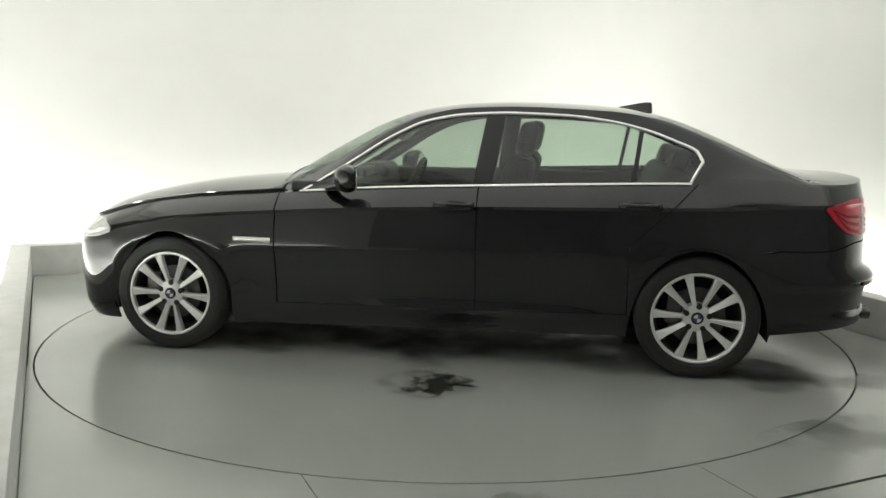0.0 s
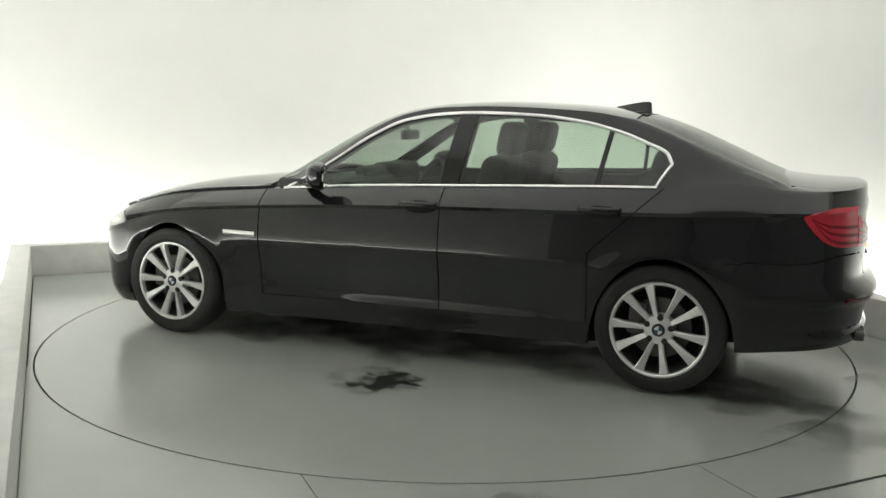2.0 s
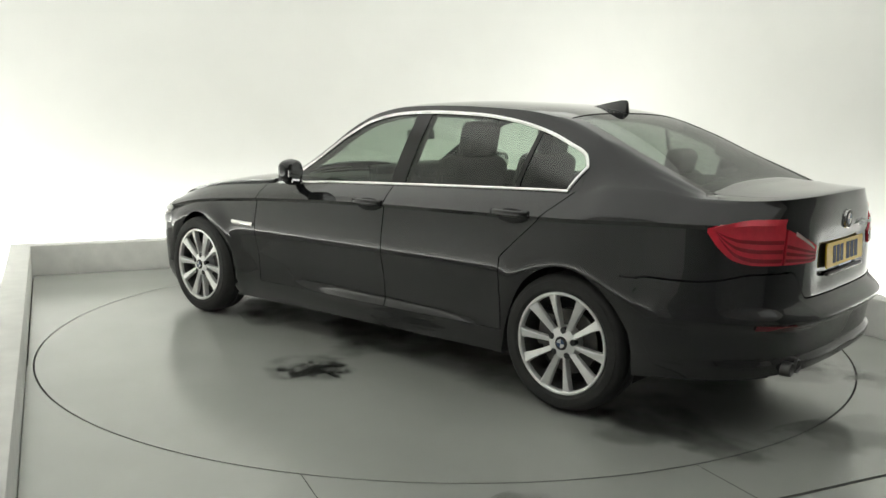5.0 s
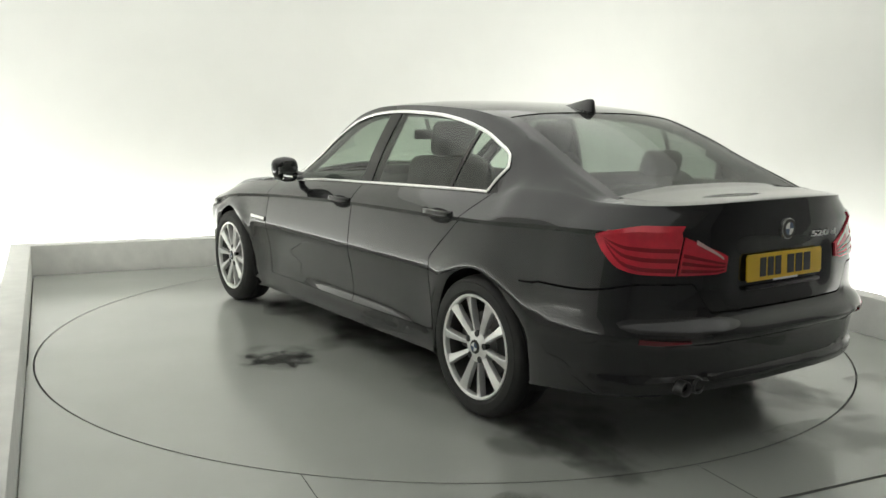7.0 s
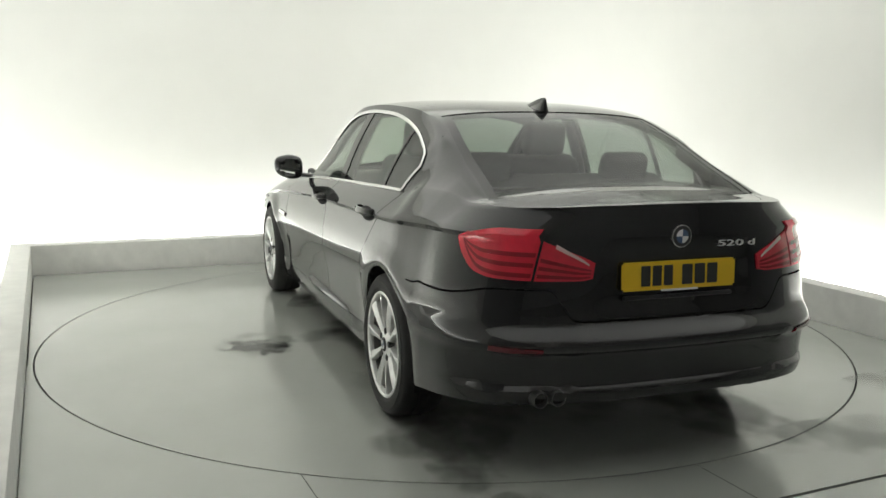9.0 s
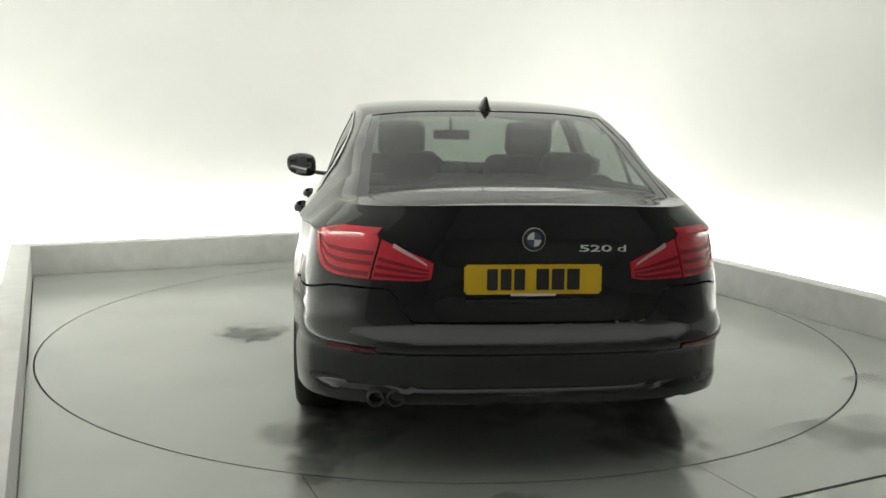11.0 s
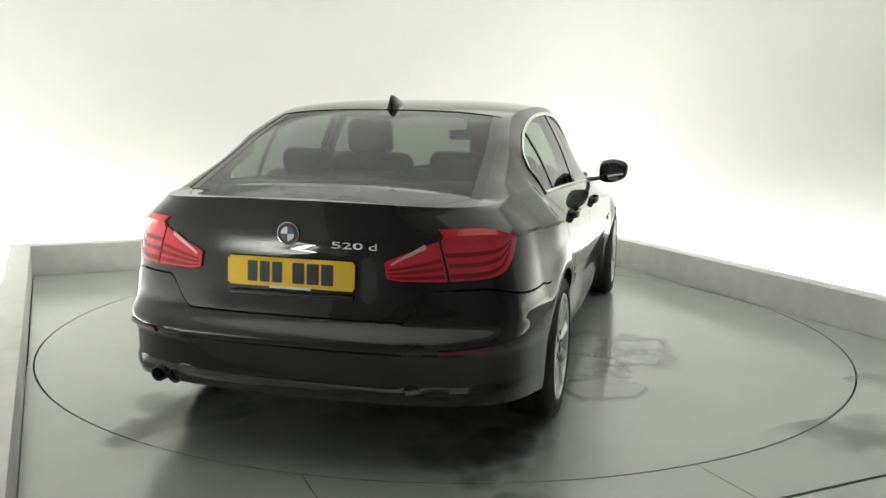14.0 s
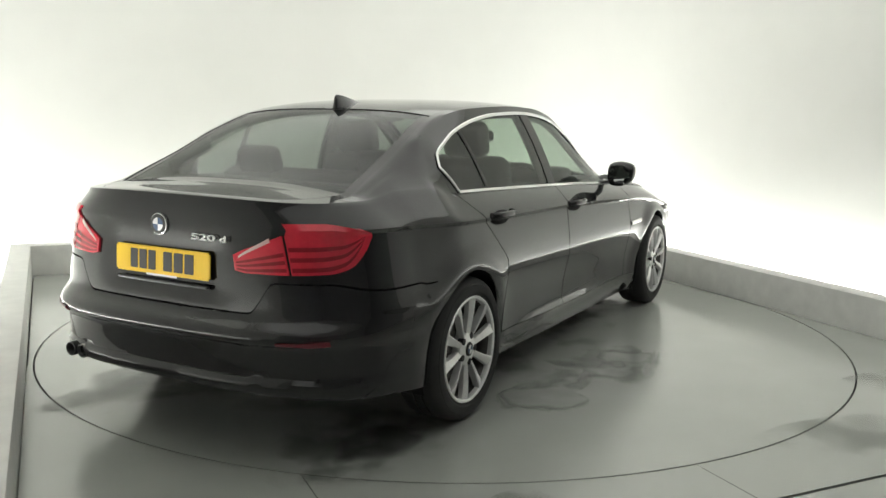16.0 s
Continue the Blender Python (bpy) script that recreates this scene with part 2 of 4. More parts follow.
ob = bay_mesh("ceiling", [(a, b, z) for z in (CEILING, CEILING + 0.1) for a, b in ((WL - .1, WF - .1), (WR + .1, WF - .1), (WR + .1, WB + .1), (WL - .1, WB + .1))],
              [(0, 1, 2, 3), (7, 6, 5, 4), (0, 4, 5, 1), (1, 5, 6, 2), (2, 6, 7, 3), (3, 7, 4, 0)], M_WALL)
tagged(ob, "plain white ceiling over the bay", "ceiling", kind="structure")
ob = bay_mesh("ground", [(WL - .1, WF - .1, -0.30), (WR + .1, WF - .1, -0.30), (WR + .1, WB + .1, -0.30), (WL - .1, WB + .1, -0.30),
                         (WL - .1, WF - .1, -0.004), (WR + .1, WF - .1, -0.004), (WR + .1, FRONT - 0.012, -0.004), (WL - .1, FRONT - 0.012, -0.004)],
              [(0, 1, 2, 3), (4, 5, 6, 7)], M_FLOOR)
tagged(ob, "smooth grey painted concrete ground", "floor", kind="structure")

# kerb: three low walls round the platform
for name, a0, a1, b0, b1 in (("kerb_back", LEFT - 0.16, RIGHT + 0.16, BACK, BACK + 0.16), ("kerb_left", LEFT - 0.16, LEFT, FRONT, BACK), ("kerb_right", RIGHT, RIGHT + 0.16, FRONT, BACK)):
    bm = box_bm(a1 - a0 - 0.004, b1 - b0 - 0.004, KERB + 0.29, 0.006, ((a0 + a1) / 2, (b0 + b1) / 2, KERB / 2 - 0.145), 2)
    bm.transform(BAY)
    ob = part(name, bm, M_KERB, None)
    tagged(ob, "low white painted kerb wall with scuffed face", "kerb", kind="structure")

# tubes in the trough behind the kerb
for a0, b0, a1, b1 in ((-2.45, 3.92, -0.02, 3.92), (0.02, 3.92, 2.45, 3.92), (-3.62, 2.5, -3.62, -0.28), (-3.62, -0.32, -3.62, -3.1), (3.62, 2.5, 3.62, -0.28), (3.62, -0.32, 3.62, -3.1)):
    bm = sweep_bm([BAY @ Vector((a0, b0, -0.26)), BAY @ Vector((a1, b1, -0.26))], [Vector((0, 0, 1))] * 2, 0.018, 0.018)
    tube = part("tube_light", bm, M_TUBE, None)
    tagged(tube, "white fluorescent tube in the trough behind the kerb", "light", "trough tubes")
# the large diffuser overhead
bm = box_bm(6.6, 8.3, 0.07, 0.01, (0, -0.7, CEILING - 0.04))
bm.transform(BAY)
tagged(part("ceiling_softbox", bm, M_WALL, None), "wide white softbox under the ceiling", "light")

# floor plates round the turntable
R = 2.458
RG = R + 0.010


def plate(a0, a1, b_far, sign):
    """Floor between the round opening and the straight edge at b_far."""
    verts, faces = [], []
    cuts = [RG * math.cos(radians(k)) for k in range(181)]
    cuts = sorted([a0, a1] + [c for c in cuts if a0 + 1e-4 < c < a1 - 1e-4])
    for k, a in enumerate(cuts):
        c = sign * math.sqrt(max(0, RG * RG - a * a))
        c = c if abs(c) > 0.0005 else 0.0005 * sign
        verts += [(a, c, 0), (a, b_far, 0), (a, c, -0.02), (a, b_far, -0.02)]
        if k:
            i = 4 * k
            q = [(i - 4, i - 3, i + 1, i), (i - 4, i, i + 2, i - 2), (i - 3, i - 1, i + 3, i + 1)]
            faces += q if sign < 0 else [f[::-1] for f in q]
    return verts, faces


for name, a0, a1, b_far, s in (("floor_plate", LEFT + 0.003, -1.506, FRONT, -1), ("floor_plate", -1.502, -0.006, FRONT, -1), ("floor_plate", -0.002, RIGHT - 0.003, FRONT, -1),
                               ("floor_plate", LEFT + 0.008, RIGHT - 0.008, BACK - 0.014, 1)):
    ob = bay_mesh(name, *plate(a0, a1, b_far, s), M_FLOOR)
    tagged(ob, "grey painted floor plate around the turntable", "floor", kind="structure")
ob = bay_mesh("floor_base", [(LEFT, FRONT - 0.02, -0.021), (RIGHT, FRONT - 0.02, -0.021), (RIGHT, BACK, -0.021), (LEFT, BACK, -0.021)], [(0, 1, 2, 3)], M_GAP)
tagged(ob, "dark base under the floor gaps", "floor", kind="structure")


def blob_bm(cx, cy, rx, ry, z, seed, rag=0.35, n=120, turn=0.0):
    """A thin patch with a ragged, lobed edge."""
    bm = bmesh.new()
    out = []
    for k in range(n):
        a = 2 * math.pi * k / n
        d = Vector((math.cos(a), math.sin(a), 0))
        r = 1 + rag * (1.5 * noise.noise(d * 0.9 + Vector((0, 0, seed * 3.7))) + 0.8 * noise.noise(d * 2.3 + Vector((0, 0, seed * 5.1))) + 0.35 * noise.noise(d * 6 + Vector((0, 0, seed * 1.3))))
        x, y = rx * max(0.15, r) * math.cos(a), ry * max(0.15, r) * math.sin(a)
        out.append(bm.verts.new((cx + x * math.cos(turn) - y * math.sin(turn), cy + x * math.sin(turn) + y * math.cos(turn), z)))
    c = bm.verts.new((cx, cy, z))
    for k in range(n):
        bm.faces.new((c, out[k], out[(k + 1) % n]))
    return bm


# the turntable, in the car's own axes
bm = bmesh.new()
bmesh.ops.create_cone(bm, cap_ends=True, segments=192, radius1=R, radius2=R, depth=0.018, matrix=Matrix.Translation((0, 0, -0.009)))
turntable = part("turntable", bm, M_FLOOR, None, smooth=False)
tagged(turntable, "round grey painted turntable flush with the floor", "turntable")
part("stain", blob_bm(-0.145, 1.20, 0.27, 0.20, 0.0025, 3, 0.7, turn=0.5), M_STAIN, turntable, "dark ragged oily stain", smooth=False)
part("wet_patch", blob_bm(-0.145, 1.21, 0.36, 0.30, 0.0015, 6, 0.1), M_WET, turntable, "faint dirty halo round the stain", smooth=False)
# shade under the car, painted as a dark oval about its size
part("shade_patch", blob_bm(0, -0.02, 2.15, 1.12, 0.0008, 2, 0.08), M_SHADE, turntable, "dark glossy film painted as shade under the car", smooth=False)
part("wet_patch", blob_bm(-0.22, -1.25, 0.50, 0.29, 0.0015, 5, 0.45, turn=0.1), M_SHEEN, turntable, "wet glossy patch", smooth=False)
part("wet_patch", blob_bm(-0.92, -1.08, 0.37, 0.21, 0.0019, 7, 0.45, turn=0.25), M_SHEEN, turntable, "wet glossy patch", smooth=False)
for y in (0.78, -0.76):
    part("tyre_track", blob_bm(-1.93, y, 0.52, 0.155, 0.0019, 8 + y, 0.1), M_TRACK, turntable, "dark wet track behind the rear tyre", smooth=False)
    part("wet_patch", blob_bm(-1.95, 0.9 * y, 0.60, 0.36, 0.0012, 11 + y, 0.1), M_WET, turntable, "dirty wet patch", smooth=False)
for x, y, rx, ry, s in ((1.90, -1.86, 0.62, 0.24, 2), (0.33, -2.60, 0.24, 0.10, 4), (2.45, -1.05, 0.45, 0.16, 9)):
    tagged(part("puddle", blob_bm(0, 0, rx, ry, 0, s, 0.1, turn=0.4), M_WET, None, m=pose(x, y, 0.0015), smooth=False), "thin dirty puddle on the grey floor", "puddle", "puddles")

# ---- the car ----
car = new("car")
tagged(car, "black four-door saloon car with silver alloy wheels on the turntable", "car")

AX, AR, ATOP = 1.484, 0.364, 0.698       # axles, wheel arch half-width and top
belt = spl((-2.6, 1.03), (-2.3, 1.036), (-2.0, 1.043), (-1.42, 1.034), (-0.76, 1.013), (-0.33, 0.996), (0.18, 0.974), (0.724, 0.936), (0.93, 0.918), (1.27, 0.89), (1.63, 0.845), (1.85, 0.79), (2.02, 0.745), (2.15, 0.715), (2.3, 0.69))
crease = spl((-2.6, 0.95), (-2.0, 0.940), (-1.43, 0.918), (-1.04, 0.908), (-0.37, 0.893), (0.3, 0.868), (0.875, 0.835), (1.484, 0.782), (1.85, 0.715), (2.3, 0.60))
middle = spl((-1.95, 0.712), (-1.80, 0.690), (-1.70, 0.692), (-1.62, 0.712), (-1.4, 0.735), (-1.1, 0.735), (1.1, 0.74), (1.6, 0.73), (1.85, 0.60), (2.3, 0.48))
hem = spl((-2.6, 0.33), (-2.3, 0.30), (-1.86, 0.255), (-1.7, 0.22), (-1.1, 0.205), (1.1, 0.165), (1.86, 0.15), (2.3, 0.17))
flank = spl((0.10, 0.80), (0.18, 0.850), (0.26, 0.876), (0.32, 0.882), (0.38, 0.8845), (0.45, 0.890), (0.55, 0.908), (0.61, 0.9205), (0.64, 0.924))
flank_rear = spl((0.10, 0.86), (0.25, 0.905), (0.40, 0.915), (0.495, 0.918), (0.52, 0.926), (0.64, 0.928))
crease_y = spl((-2.45, 0.84), (-2.0, 0.880), (-1.5, 0.910), (0.9, 0.912), (1.9, 0.905))
shoulder = spl((-2.6, 0.70), (-2.2, 0.745), (-2.0, 0.768), (-1.42, 0.808), (0.0, 0.815), (0.724, 0.812), (1.3, 0.80), (1.85, 0.775), (2.3, 0.75))
taper = spl((-1.9, 0.952), (-1.75, 0.972), (-1.55, 0.997), (-1.3, 1.0), (1.3, 1.0), (1.86, 0.982))
tail = spl((0.25, -2.42), (0.33, -2.472), (0.355, -2.475), (0.375, -2.455), (0.50, -2.478), (0.52, -2.508), (0.545, -2.516), (0.565, -2.503), (0.60, -2.458), (0.62, -2.4445), (0.66, -2.4440), (0.70, -2.4435), (0.77, -2.442), (0.85, -2.440), (0.935, -2.436), (1.00, -2.434), (1.04, -2.432), (1.06, -2.428))
nose = spl((0.12, 2.20), (0.25, 2.27), (0.45, 2.285), (0.60, 2.275), (0.72, 2.23), (0.80, 2.18))
XR, XF = -1.88, 1.86


def bottom(x):
    b = hem(x)
    for c in (-AX, AX):
        k = (x - c) / AR
        if abs(k) < 1:
            b = b + (ATOP - b) * math.sqrt(1 - k * k)
    return b


def half_width(x, z, xf):
    """Half the body's width at height z; xf: where along the car the feature lines are taken."""
    zc, zt, yt = crease(xf), belt(xf), shoulder(xf)
    yc = crease_y(xf)
    zm = min(0.64, zc - 0.06)
    under = zc - 0.020                     # the undercut below the crease
    if z <= zm:
        w = ease((-1.78 - xf) / 0.14)
        y = flank(z) * (1 - w) + flank_rear(z) * w
    elif z <= under:
        y = flank(zm) + (yc - 0.014 - flank(zm)) * ((z - zm) / (under - zm)) ** 1.4
    elif z <= zc:
        y = yc - 0.014 + 0.014 * (z - under) / 0.020
    else:
        s = min(1, (z - zc) / (zt - zc))
        y = yc - 0.010 * min(1, s / 0.12) + (yt - yc + 0.010) * max(0, (s - 0.1) / 0.9) ** (1.25 - 0.25 * ease((-1.2 - xf) / 0.3))
    y += 0.015 * math.exp(-((z - 0.318) / 0.020) ** 2) * math.exp(-((xf + 0.25) / 0.62) ** 4)      # ledge low on the doors
    y += 0.028 * math.exp(-((xf + 1.84) / 0.14) ** 2) * ease((0.78 - z) / 0.22)                   # bumper end swells round the wheel
    for c in (-AX, AX):
        d = math.hypot(x - c, z - 0.33)
        y += (0.020 if c > 0 else 0.012) * math.exp(-((d - 0.39) / 0.06) ** 2) * (1 if z < 0.80 else 0)
    return y * taper(x)


def lid_line(y):
    return 0.702 + 0.043 * ease((0.90 - y) / 0.16) - 0.125 * ease((0.56 - y) / 0.13)


SEAM_C = -1.112


def lean(xn, z):
    """The rear door's rear seam runs back as it climbs."""
    w = 0
    if -1.86 < xn <= SEAM_C:
        w = (xn + 1.86) / (SEAM_C + 1.86)
    elif SEAM_C < xn < -0.40:
        w = (-0.40 - xn) / (-0.40 - SEAM_C)
    return -w * 1.05 * max(0, z - 0.70)


ROWS = ([(0, k / 6) for k in range(6)] + [(0, 0.975), (1, 0.0)] + [(1, k / 20) for k in range(1, 20)] + [(1, 0.985), (2, 0.015)] + [(2, k / 18) for k in range(1, 18)]
        + [(2, 0.99), (3, 0.0), (3, 0.05)] + [(3, k / 6) for k in range(1, 7)])
R_SILL, R_MID = ROWS.index((0, 0.975)), ROWS.index((1, 0.985))     # gaps below the doors and above the bumper
R_CREASE = ROWS.index((3, 0.0))


def row_z(r, x, y, t=None):
    b, zm, zc, zt = bottom(x), middle(x), crease(x), belt(x)
    if t is not None and x < 0:
        zm = lid_line(y)
        zt = zt + 0.028 * math.sin(t) ** 3
    zs = b + max(0.012, (zm - b) * 0.235)
    lv = (b, zs, zm, zc - 0.020, zt)
    k, f = ROWS[r]
    if (k, f) == (2, 0.99):
        return zc - 0.020
    if k == 3:
        return zc + (zt - zc) * f
    return lv[k] + (lv[k + 1] - lv[k]) * f


def plate_field(y, z):
    """How far the boot lid sinks in round the number plate."""
    return 0.016 * ease((0.40 - abs(y)) / 0.15) * ease((z - 0.630) / 0.080) * ease((0.940 - z) / 0.110)


def wrap(col, r):
    """A point of the outer skin, left half."""
    kind, q = col
    if kind == "side":
        x = q
        for _ in range(3):
            z = row_z(r, x, 0)
            x = q + lean(q, z)
        return Vector((x, half_width(x, z, x), z))
    t = q
    if kind == "rear":
        e = 2 / 3.0
        xn = XR - 0.57 * math.sin(t) ** e
        b = half_width(XR, row_z(r, XR, 1, 0), XR)
        y = b * max(0, math.cos(t)) ** e
        z = row_z(r, xn, y, t)
        y = half_width(XR, z, xn) * max(0, math.cos(t)) ** e
        return Vector((XR + (tail(z) - XR) * math.sin(t) ** e + plate_field(y, z), y, z))
    e = 2 / 2.4
    xn = XF + 0.42 * math.sin(t) ** e
    z = row_z(r, xn, 0)
    y = half_width(XF, z, xn) * max(0, math.cos(t)) ** e
    return Vector((XF + (nose(z) - XF) * math.sin(t) ** e, y, z))


GAP = 0.0035
A_, B_ = 0.855, -0.29                    # fender / front door / rear door seams
rad90 = math.pi / 2
cols = [("front", rad90 * (1 - k / 14)) for k in range(14)]
cols += [("side", XF), ("side", AX + AR)]
cols += [("side", AX + AR * math.cos(math.pi * k / 24)) for k in range(1, 24)] + [("side", AX - AR)]
C_FD = len(cols) + 3
cols += [("side", AX - AR - k * (AX - AR - A_) / 4) for k in (1, 2, 3)] + [("side", A_ + GAP), ("side", A_ - GAP)]
C_DD = len(cols) + 9
cols += [("side", A_ + (B_ - A_) * k / 10) for k in range(1, 10)] + [("side", B_ + GAP), ("side", B_ - GAP)]
C_DQ = len(cols) + 9
cols += [("side", B_ + (SEAM_C - B_) * k / 10) for k in range(1, 10)] + [("side", SEAM_C + GAP), ("side", SEAM_C - GAP)]
cols += [("side", -AX + AR * math.cos(math.pi * k / 24)) for k in range(1, 24)] + [("side", -AX - AR)]
C_RB = len(cols)
cols += [("rear", rad90 * (k / 60)) for k in range(61)]
NC, NR = len(cols), len(ROWS)
SKIN = [[wrap(c, r) for r in range(NR)] for c in cols]
C_BU = C_RB - 6                          # the bumper begins in the wheel arch
LID_Y = 0.575
C_LID = min(k for k in range(C_RB, NC) if SKIN[k][R_CREASE].y < LID_Y)

flip = lambda v: Vector((v.x, -v.y, v.z))


def panel(name, quads, material, parent, label="", sides=(1,), depth=0.012, sharp=35):
    """A body panel from quads of points (left half), with its edge turned in."""
    verts, faces = [], []
    for s in sides:
        for q in quads:
            q = [v if s > 0 else flip(v) for v in (q if s > 0 else q[::-1])]
            faces.append(tuple(range(len(verts), len(verts) + len(q))))
            verts += q
    me = mesh(name, verts, faces, material, True, sharp)
    bm = bmesh.new()
    bm.from_mesh(me)
    bmesh.ops.dissolve_degenerate(bm, dist=0.0005, edges=bm.edges)
    bm.normal_update()
    if depth:
        nor = {v.index: v.normal.copy() for v in bm.verts}
        ed = [e for e in bm.edges if e.is_boundary and min(abs(v.co.y) for v in e.verts) > 0.0006]
        got = bmesh.ops.extrude_edge_only(bm, edges=ed)["geom"]
        for v in (g for g in got if isinstance(g, bmesh.types.BMVert)):
            near = [e.other_vert(v) for e in v.link_edges if e.other_vert(v).index in nor and (e.other_vert(v).co - v.co).length < 1e-6]
            if near:
                v.co -= nor[near[0].index] * depth
        for f in bm.faces:
            f.smooth = True
    bm.to_mesh(me)
    bm.free()
    me.set_sharp_from_angle(angle=radians(sharp))
    return obj(name, me, parent, label)


def skin_quads(c0, c1, r0, r1):
    return [[SKIN[c][r], SKIN[c + 1][r], SKIN[c + 1][r + 1], SKIN[c][r + 1]] for c in range(c0, c1) for r in range(r0, r1)]


TOP = NR - 1
# the upper body
zup = spl((-1.487, 1.150), (-1.455, 1.205), (-1.356, 1.250), (-1.206, 1.306), (-0.99, 1.357), (-0.74, 1.385), (-0.43, 1.394), (-0.20, 1.383), (0.02, 1.345), (0.209, 1.262), (0.452, 1.108), (0.724, 0.937))
rail_z = spl((-2.08, 1.035), (-1.95, 1.092), (-1.75, 1.168), (-1.49, 1.285), (-1.25, 1.372), (-0.99, 1.412), (-0.5, 1.430), (-0.2, 1.420), (0.02, 1.382), (0.209, 1.303), (0.452, 1.150), (0.724, 0.985), (0.84, 0.935), (0.93, 0.928))
rail_y = spl((-2.08, 0.70), (-1.6, 0.655), (-1.25, 0.605), (-0.9, 0.615), (-0.4, 0.622), (0.0, 0.63), (0.452, 0.67), (0.93, 0.745))
ridge = spl((-2.10, 1.066), (-1.95, 1.124), (-1.77, 1.211), (-1.60, 1.288), (-1.424, 1.359), (-1.29, 1.400), (-1.11, 1.433), (-0.87, 1.454), (-0.52, 1.464), (-0.23, 1.455), (-0.016, 1.434), (0.17, 1.400), (0.355, 1.336), (0.54, 1.245), (0.73, 1.138), (0.92, 1.015), (0.97, 0.985))
W0, W1 = -1.487, 0.724


def zlow(x):
    if x >= -1.42:
        return belt(x) + 0.002
    return belt(-1.42) + (1.150 - belt(-1.42)) * min(1, (-1.42 - x) / 0.067) ** 0.9


def upper_y(x, z):
    zb, ze = belt(x), rail_z(x)
    s = min(1, max(0, (z - zb) / max(0.004, ze - zb)))
    yb = half_width(x, zb, x)
    return yb + (rail_y(x) - yb) * s + 0.016 * math.sin(math.pi * s) * min(1, (ze - zb) / 0.2) * (1 - ease((-1.42 - x) / 0.15))


def side_pt(x, z, out=0.0):
    return Vector((x, upper_y(x, z) + out, z))


def roof_pt(x, f, out=0.0):
    """f: 0 at the cant rail, 1 at the middle."""
    ye, ze, zr = rail_y(x), rail_z(x), ridge(x)
    y = ye * (1 - f)
    k = y / ye
    return Vector((x, y, ze + (zr - ze) * (1 - 0.35 * k ** 2 - 0.65 * k ** 4) + out))


def frange(a, b, n):
    return [a + (b - a) * k / n for k in range(n + 1)]


# pillars and roof edge round the side windows
quads = []
xs = frange(W0, -1.36, 9) + frange(-1.33, 0.66, 44) + frange(0.70, W1, 3) + frange(0.76, 0.93, 5)
for x0, x1 in zip(xs, xs[1:]):
    inside = W0 <= x0 and x1 <= W1
    for k in range(4):
        if inside:
            z = lambda x, f: zup(x) + (rail_z(x) - zup(x)) * f
        else:
            z = lambda x, f: belt(x) + (max(belt(x) + 0.002, rail_z(x)) - belt(x)) * f
        quads.append([side_pt(x0, z(x0, k / 4)), side_pt(x1, z(x1, k / 4)), side_pt(x1, z(x1, (k + 1) / 4)), side_pt(x0, z(x0, (k + 1) / 4))][::-1])
    if inside and x0 < -1.41:
        z = lambda x, f: belt(x) + (zlow(x) - belt(x)) * f
        for k in range(2):
            quads.append([side_pt(x0, z(x0, k / 2)), side_pt(x1, z(x1, k / 2)), side_pt(x1, z(x1, (k + 1) / 2)), side_pt(x0, z(x0, (k + 1) / 2))][::-1])
GE = 0.07                                # painted edge beside the front and rear glass
SCREEN0, SCREEN1, REAR0, REAR1 = 0.17, 0.93, -1.27, -2.08
for x0, x1 in zip(xs, xs[1:]):
    for k in range(2):
        f0, f1 = GE * k / 2, GE * (k + 1) / 2
        quads.append([roof_pt(x0, f0), roof_pt(x1, f0), roof_pt(x1, f1), roof_pt(x0, f1)][::-1])
frame_quads = quads


def soft_max(a, b, k):
    h = max(0, k - abs(a - b)) / k if k > 1e-6 else 0
    return max(a, b) + h * h * k / 4


def glasshouse(x, y):
    """Height of the rear pillar and roof edge, carried on downwards beyond its foot."""
    xx = max(x, -2.08)
    ry, rz, zb = rail_y(xx), rail_z(xx), belt(xx)
    yb = half_width(xx, zb, xx)
    slope = max(1.3, (rz - zb) / max(0.03, yb - ry))
    wall_z = rz - slope * (y - ry)
    q = min(1, max(0, (wall_z - zb) / max(0.004, rz - zb)))
    wall_z += slope * 0.016 * math.sin(math.pi * q) * (1 - ease((-1.42 - xx) / 0.15))
    k = y / ry
    top_z = rz + (ridge(xx) - rz) * (1 - 0.35 * k ** 2 - 0.65 * k ** 4)
    return -soft_max(-wall_z, -top_z, 0.05 * ease((W0 - x) / 0.12)) - 0.42 * (xx - x)


def fillet(x):
    return 0.10 * ease((-1.495 - x) / 0.15) * (1 - 0.7 * ease((-1.82 - x) / 0.25))


deck_mid = spl((-2.60, 1.064), (-2.45, 1.058), (-2.40, 1.066), (-2.25, 1.068), (-2.1, 1.080), (-2.0, 1.096), (-1.9, 1.102))
edge_cols = [c for c in range(NC) if -2.2 < SKIN[c][TOP].x < W0 - 0.004]
crown = [[Vector((W0, half_width(W0, belt(W0), W0), belt(W0)))] * 2] + [[SKIN[c][TOP].copy(), SKIN[c][TOP]] for c in edge_cols]
top_rows = []
for e, _ in crown:
    yi = rail_y(e.x) * (1 - GE) if e.x > -2.06 else e.y * 0.845
    row = []
    for j in range(19):
        y = e.y + (yi - e.y) * j / 18
        flat = e.z + (deck_mid(e.x) - e.z) * (1 - (y / e.y) ** 2.6)
        row.append(Vector((e.x, y, soft_max(glasshouse(e.x, y), flat, fillet(e.x) * min(1, (y - yi) / 0.06)))))
    top_rows.append(row)
